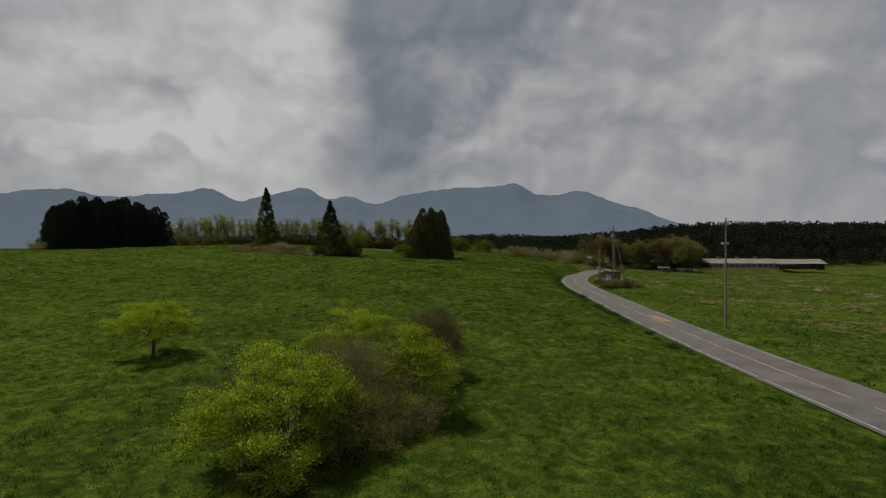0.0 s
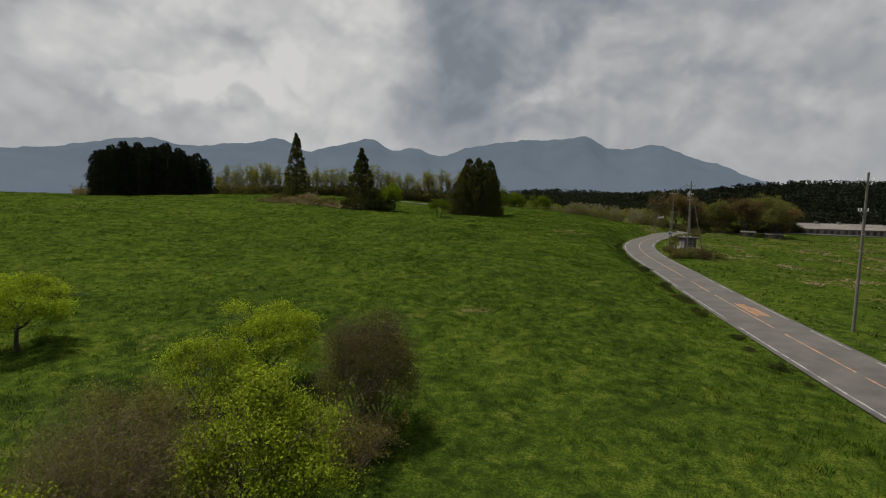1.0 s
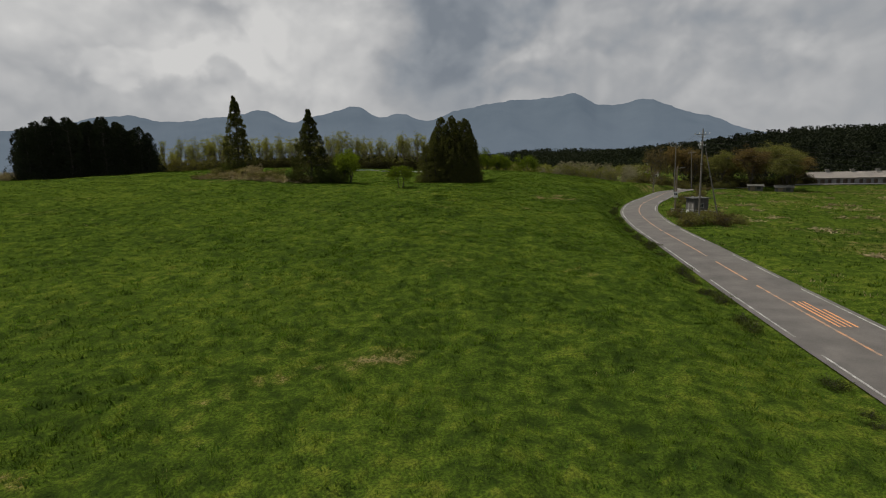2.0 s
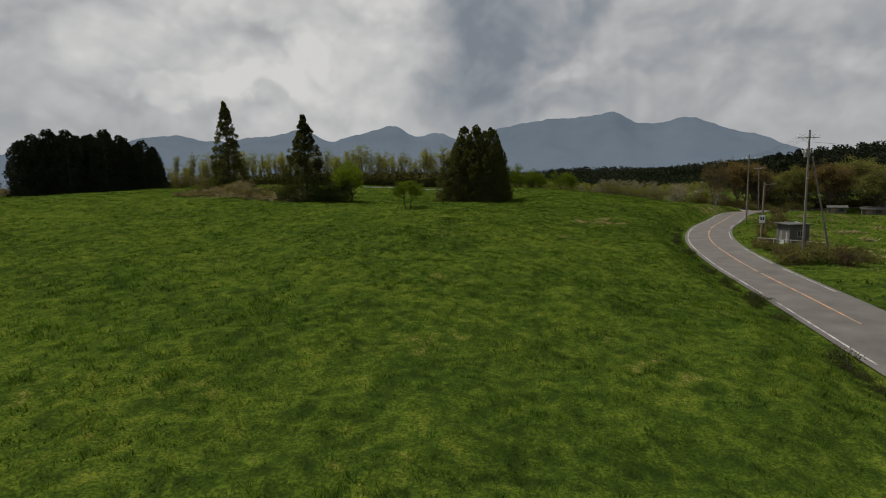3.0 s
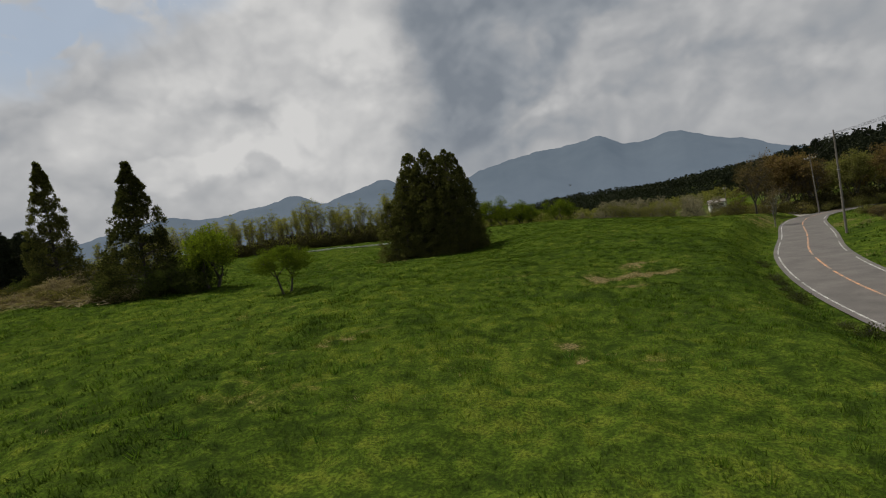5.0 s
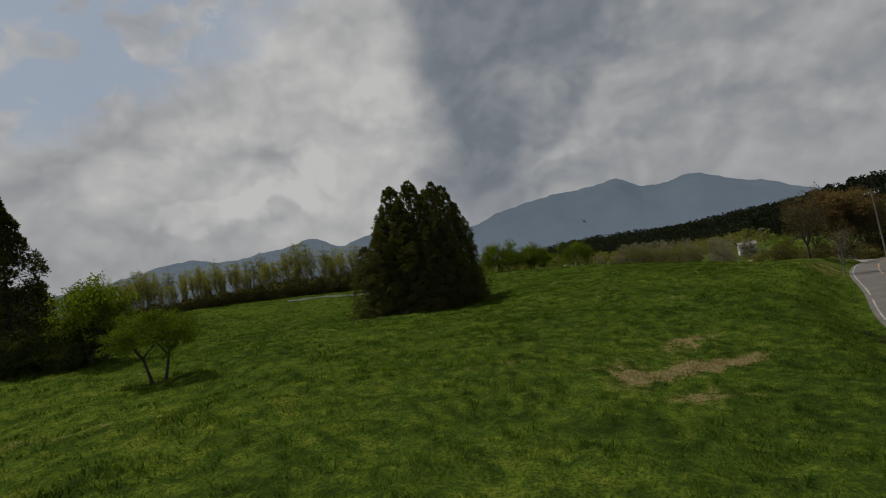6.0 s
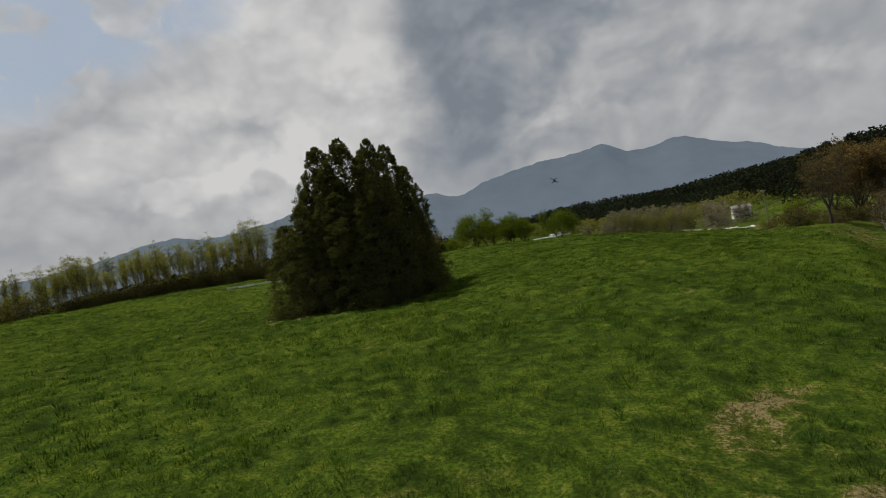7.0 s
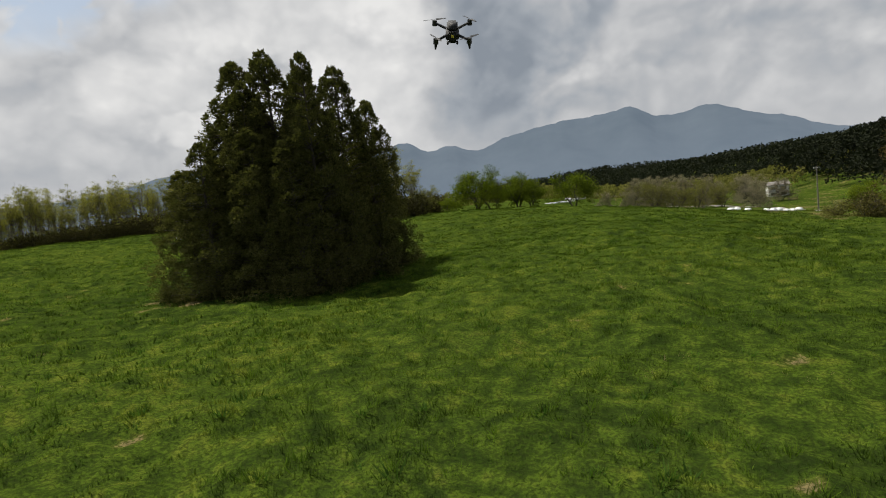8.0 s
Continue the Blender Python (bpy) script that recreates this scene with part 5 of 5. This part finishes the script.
def house():
    x, y = 117.0, 404.0
    ob = thing("house", "two-storey white house before the dark forest", "house", Matrix.Translation((x, y, gz(x, y) - 0.3)) @ Matrix.Rotation(radians(-10), 4, "Z") @ Matrix.Diagonal((0.75, 0.75, 0.9, 1)))
    w, d, h = 10.0, 7.0, 5.6
    part("wall", boxes((0, -d / 2, 0, w, 0.2, 0.9), (0, -d / 2, 2.1, w, 0.2, 1.5), (0, -d / 2, 4.9, w, 0.2, 0.7), (-4.4, -d / 2, 0.9, 1.2, 0.2, 1.2), (0, -d / 2, 0.9, 1.6, 0.2, 1.2), (4.4, -d / 2, 0.9, 1.2, 0.2, 1.2),
                       (-4.4, -d / 2, 3.6, 1.2, 0.2, 1.3), (0, -d / 2, 3.6, 1.6, 0.2, 1.3), (4.4, -d / 2, 3.6, 1.2, 0.2, 1.3),
                       (0, d / 2, 0, w, 0.2, h), (-w / 2 + 0.1, 0, 0, 0.2, d - 0.2, h), (w / 2 - 0.1, 0, 0, 0.2, d - 0.2, h)), "white_wall", ob)
    bm = bmesh.new()
    for s in (-1, 1):
        box(bm, w + 1.2, 4.6, 0.2, Matrix.Translation((0, s * 2.0, h + 0.75)) @ Matrix.Rotation(-s * 0.36, 4, "X"))
    part("roof", bm, "roof", ob)
    part("balcony", boxes((0, -d / 2 - 0.7, 2.5, w * 0.96, 1.2, 0.15), (0, -d / 2 - 1.25, 2.65, w * 0.96, 0.08, 0.9)), "concrete", ob)
    for sx in (-2.3, 2.3):
        for z, hh in ((0.9, 1.2), (3.6, 1.3)):
            win = part("window", boxes((sx, -d / 2 + 0.02, z, 3.0, 0.06, hh)), "glass", ob, "dark window")
            for fx in (-1.46, 0.0, 1.46):
                part("frame", boxes((sx + fx, -d / 2 - 0.03, z, 0.08, 0.06, hh)), "steel", win)


house()


def tunnel_house(label, x, y, length, turn, r=2.6):
    """A plastic-covered growing tunnel."""
    ob = thing("polytunnel", label, "polytunnel", Matrix.Translation((x, y, gz(x, y) - 0.1)) @ Matrix.Rotation(radians(turn), 4, "Z"))
    a = np.linspace(0, np.pi, 13)
    xs = np.linspace(-length / 2, length / 2, 9)
    V = np.array([(q, np.cos(t) * r, np.sin(t) * r) for q in xs for t in a])
    i, j = np.meshgrid(np.arange(8), np.arange(12), indexing="ij")
    k = (i * 13 + j).ravel()
    part("cover", (V, np.stack([k, k + 1, k + 14, k + 13], -1)), "white", ob, smooth=True)
    for q in (-length / 2, length / 2):
        E = np.array([(q, np.cos(t) * r, np.sin(t) * r) for t in a])
        part("end_wall", (E, np.arange(13)[None]), "white", ob)


tunnel_house("long white polytunnel beyond the orchard", 26.0, 395.0, 15, 6, 0.6)
tunnel_house("white polytunnel in the far fields", 42.0, 560.0, 16, 20, 3.0)
tunnel_house("white polytunnel near far trees", 78.0, 590.0, 18, 10, 3.0)
tunnel_house("white plastic tunnel under the roadside trees", 97.0, 268.0, 7, -32, 0.9)


# pale farm tracks: one over the far field, one past the bales
def track(name, label, pts, half, mat):
    p = np.array(pts, float)
    t = np.arange(len(p)) * 1.0
    q = np.linspace(0, len(p) - 1, 60)
    c = np.stack([np.interp(q, t, p[:, k]) for k in (0, 1)], -1)
    way = np.gradient(c, axis=0)
    way /= np.linalg.norm(way, axis=1)[:, None]
    side = np.stack([way[:, 1], -way[:, 0]], -1)
    rows = [c + side * o for o in (-half, 0, half)]
    V = np.concatenate([np.column_stack([r, ground(r[:, 0], r[:, 1]) + 0.09]) for r in rows])
    k = np.arange(59)
    F = np.concatenate([np.stack([k + 60 * r, k + 60 * (r + 1), k + 60 * (r + 1) + 1, k + 60 * r + 1], -1) for r in (0, 1)])
    tagged(part(name, (V, F), mat, smooth=True), label, "track", kind="structure")


track("track_1", "pale gravel farm track past the bales", [(76, 222), (82, 258), (86, 300), (92, 340), (80, 366), (40, 372)], 1.6, "gravel")
track("track_2", "pale gravel yard beyond the orchard", [(-22, 296), (-8, 292), (6, 294), (16, 298), (24, 302)], 1.6, "gravel")


# ---------------------------------------------------------------- the drone in the air
def drone():
    """A small black four-rotor craft: body, arms with motors, still two-bladed rotors, rear feet."""
    ob = thing("drone", "small black four-rotor drone hovering above the pasture", "drone")
    bm = bmesh.new()
    box(bm, 0.085, 0.21, 0.075, Matrix.Translation((0, 0, -0.04)), 0.022)
    box(bm, 0.07, 0.15, 0.03, Matrix.Translation((0, -0.01, 0.03)), 0.01)
    part("body", bm, "drone", ob, smooth=True)
    part("battery", boxes((0, -0.075, -0.025, 0.07, 0.09, 0.06), bevel=0.012), "drone", ob)
    part("mark", boxes((0, -0.1215, 0.004, 0.014, 0.003, 0.018)), "yellow", ob, "small yellow mark")
    part("camera_pod", rod(bmesh.new(), (-0.025, 0.115, -0.01), (0.025, 0.115, -0.01), 0.024, sides=14), "drone_grey", ob)
    part("landing_pad", boxes((-0.03, -0.06, -0.052, 0.014, 0.05, 0.016), (0.03, -0.06, -0.052, 0.014, 0.05, 0.016), bevel=0.004), "drone", ob)
    for sx in (-1, 1):
        for sy, lift, wide in ((1, 0.03, 0.115), (-1, -0.015, 0.105)):
            tip = Vector((sx * wide, sy * 0.115, lift))
            bm = rod(bmesh.new(), (sx * 0.03, sy * 0.06, 0.005), tip, 0.009, 0.007, 10)
            arm = part("arm", bm, "drone", ob)
            bm = rod(bmesh.new(), tip - Vector((0, 0, 0.018)), tip + Vector((0, 0, 0.016)), 0.017, 0.015, 16)
            part("motor", bm, "drone_grey", arm)
            bm = bmesh.new()
            turn = 0.5 + 0.9 * sx + 0.7 * sy
            for s in (0, math.pi):
                for k in range(4):
                    a = turn + s
                    c = tip + Vector((math.cos(a), math.sin(a), 0)) * (0.012 + 0.016 * k + 0.008) + Vector((0, 0, 0.02))
                    m = Matrix.Translation(c) @ Matrix.Rotation(a, 4, "Z") @ Matrix.Rotation(0.3 - 0.05 * k, 4, "X")
                    box(bm, 0.017, 0.016 - 0.002 * k, 0.0016, m)
            part("rotor", bm, "drone", arm)
            if sy < 0:
                part("foot", rod(bmesh.new(), tip - Vector((0, 0, 0.015)), tip - Vector((-sx * 0.004, 0, 0.052)), 0.011, 0.005, 10), "drone", arm)
    return ob


drone().matrix_basis = Matrix.Translation((23.029, 159.425, 6.680)) @ pose(0, 0, 0, 33.0, 6.0, 10.4) @ Matrix.Diagonal((0.9, 0.9, 0.9, 1))


# ---------------------------------------------------------------- grass, last: the many small pieces
def tufts(name, label, count, blades, area, seed, height, width, spread, mat, inside=None, category="grass"):
    """Tufts of leaning blades scattered over x0, x1, y0, y1."""
    rng = np.random.default_rng(seed)
    x0, x1, y0, y1 = area
    x, y = rng.uniform(x0, x1, count), rng.uniform(y0, y1, count)
    d, _ = road_near(x, y)
    keep = d > ROAD_HALF + 0.45
    if inside is not None:
        keep &= inside(x, y, rng)
    x, y = x[keep], y[keep]
    lump = lumps(x, y, 1.5) * 0.6 + lumps(x, y, 0.6) * 0.4
    keep = rng.uniform(0, 1, len(x)) < 0.15 + 1.7 * lump
    x, y, lump = x[keep], y[keep], lump[keep]
    bare = np.zeros(len(x))
    for bx, by, along_by, across_by, amount in BARE:
        c, q = math.cos(radians(35)), math.sin(radians(35))
        far = np.hypot(((x - bx) * c + (y - by) * q) / along_by, (-(x - bx) * q + (y - by) * c) / across_by)
        bare = np.maximum(bare, (1 - smooth01(far / 1.5)) * min(0.8, amount * 2.6))
    keep = rng.uniform(0, 1, len(x)) > bare * (1.15 - 0.5 * lump)
    x, y, lump = x[keep], y[keep], lump[keep]
    big = height * rng.uniform(0.6, 1.2, len(x)) * (0.25 + 1.7 * lump ** 1.5)
    z = ground(x, y)
    i = np.repeat(np.arange(len(x)), blades)
    n = len(i)
    a, b = rng.uniform(0, 2 * np.pi, n), rng.uniform(0, 2 * np.pi, n)
    h = big[i] * rng.uniform(0.55, 1.15, n)
    off = rng.uniform(0, 1, n) ** 0.7 * spread
    p = np.stack([x[i] + np.cos(a) * off, y[i] + np.sin(a) * off, z[i] - 0.03], -1)
    w = width * rng.uniform(0.6, 1.4, n)
    s = np.stack([np.cos(b) * w / 2, np.sin(b) * w / 2, np.zeros(n)], -1)
    lean = h * rng.uniform(0.15, 0.85, n)
    tip = p + np.stack([np.cos(a) * lean + rng.normal(0, 0.12, n) * h, np.sin(a) * lean + rng.normal(0, 0.12, n) * h, h], -1)
    V = np.stack([p - s, p + s, tip], 1).reshape(-1, 3)
    return tagged(part(name, (V, np.arange(len(V)).reshape(-1, 3)), mat), label, category, kind="stuff")


def lane(y):
    """Where the open middle of the pasture lies at y."""
    return 6 + 0.11 * y


def beyond_road(x, y):
    return x > np.interp(y, RC[:, 1], RC[:, 0]) + 3


tufts("grass", "lush green pasture grass in uneven tufts", 190000, 6, (-26, 52, 12, 222), 71, 0.17, 0.024, 0.22, "blades",
      lambda x, y, r: (np.abs(x - lane(y)) < 17 * r.uniform(0.7, 1.25, len(x))) & ~beyond_road(x, y))
tufts("grass", "green pasture grass on the wide field", 84000, 6, (-75, 62, 8, 270), 72, 0.24, 0.07, 0.38, "blades",
      lambda x, y, r: ((np.abs(x - lane(y)) > 13 * r.uniform(0.7, 1.25, len(x))) | (y > 215)) & ~beyond_road(x, y))
tufts("grass", "rough green grass on the outer fields", 60000, 5, (-190, 170, 20, 340), 73, 0.30, 0.16, 0.6, "blades",
      lambda x, y, r: ((x < -70 + r.uniform(-8, 8, len(x))) | beyond_road(x, y) | (y > 262 + r.uniform(-10, 10, len(x)))))
tufts("grass", "taller grass tufts standing above the sward", 30000, 8, (-22, 46, 14, 216), 76, 0.28, 0.026, 0.16, "blades",
      lambda x, y, r: (np.abs(x - lane(y)) < 19) & ~beyond_road(x, y))
tufts("grass", "bright lush grass clumps scattered over the sward", 16000, 10, (-30, 40, 10, 222), 79, 0.36, 0.034, 0.17, "lush",
      lambda x, y, r: (lumps(x, y, 5.0) + 0.6 * lumps(x, y, 1.7) > 0.86) & ~beyond_road(x, y))
tufts("weeds", "broad-leaved dark weeds among the grass", 2600, 14, (-25, 34, 15, 210), 74, 0.24, 0.055, 0.20, "weed", category="weeds")
tufts("dry_grass", "dry straw-coloured grass patches", 5200, 9, (-45, 40, 30, 215), 75, 0.16, 0.022, 0.22, "straw",
      lambda x, y, r: np.sin(x * 0.21 + 3 * np.sin(y * 0.07)) * np.sin(y * 0.17 + 2 * np.sin(x * 0.1)) > 0.62, category="grass")
tufts("dry_grass", "dry straw-coloured tussocks on the field beyond the road", 9000, 9, (36, 150, 55, 250), 77, 0.26, 0.06, 0.45, "straw",
      lambda x, y, r: beyond_road(x, y) & (lumps(x, y, 7.0) + 0.5 * lumps(x, y, 2.3) > 0.82), category="grass")
tufts("dry_grass", "yellowish verge grass along the road", 9000, 8, (24, 75, 20, 205), 78, 0.20, 0.03, 0.25, "olive",
      lambda x, y, r: np.abs(x - np.interp(y, RC[:, 1], RC[:, 0])) < 4.0 + 3.0 * r.uniform(0, 1, len(x)), category="grass")
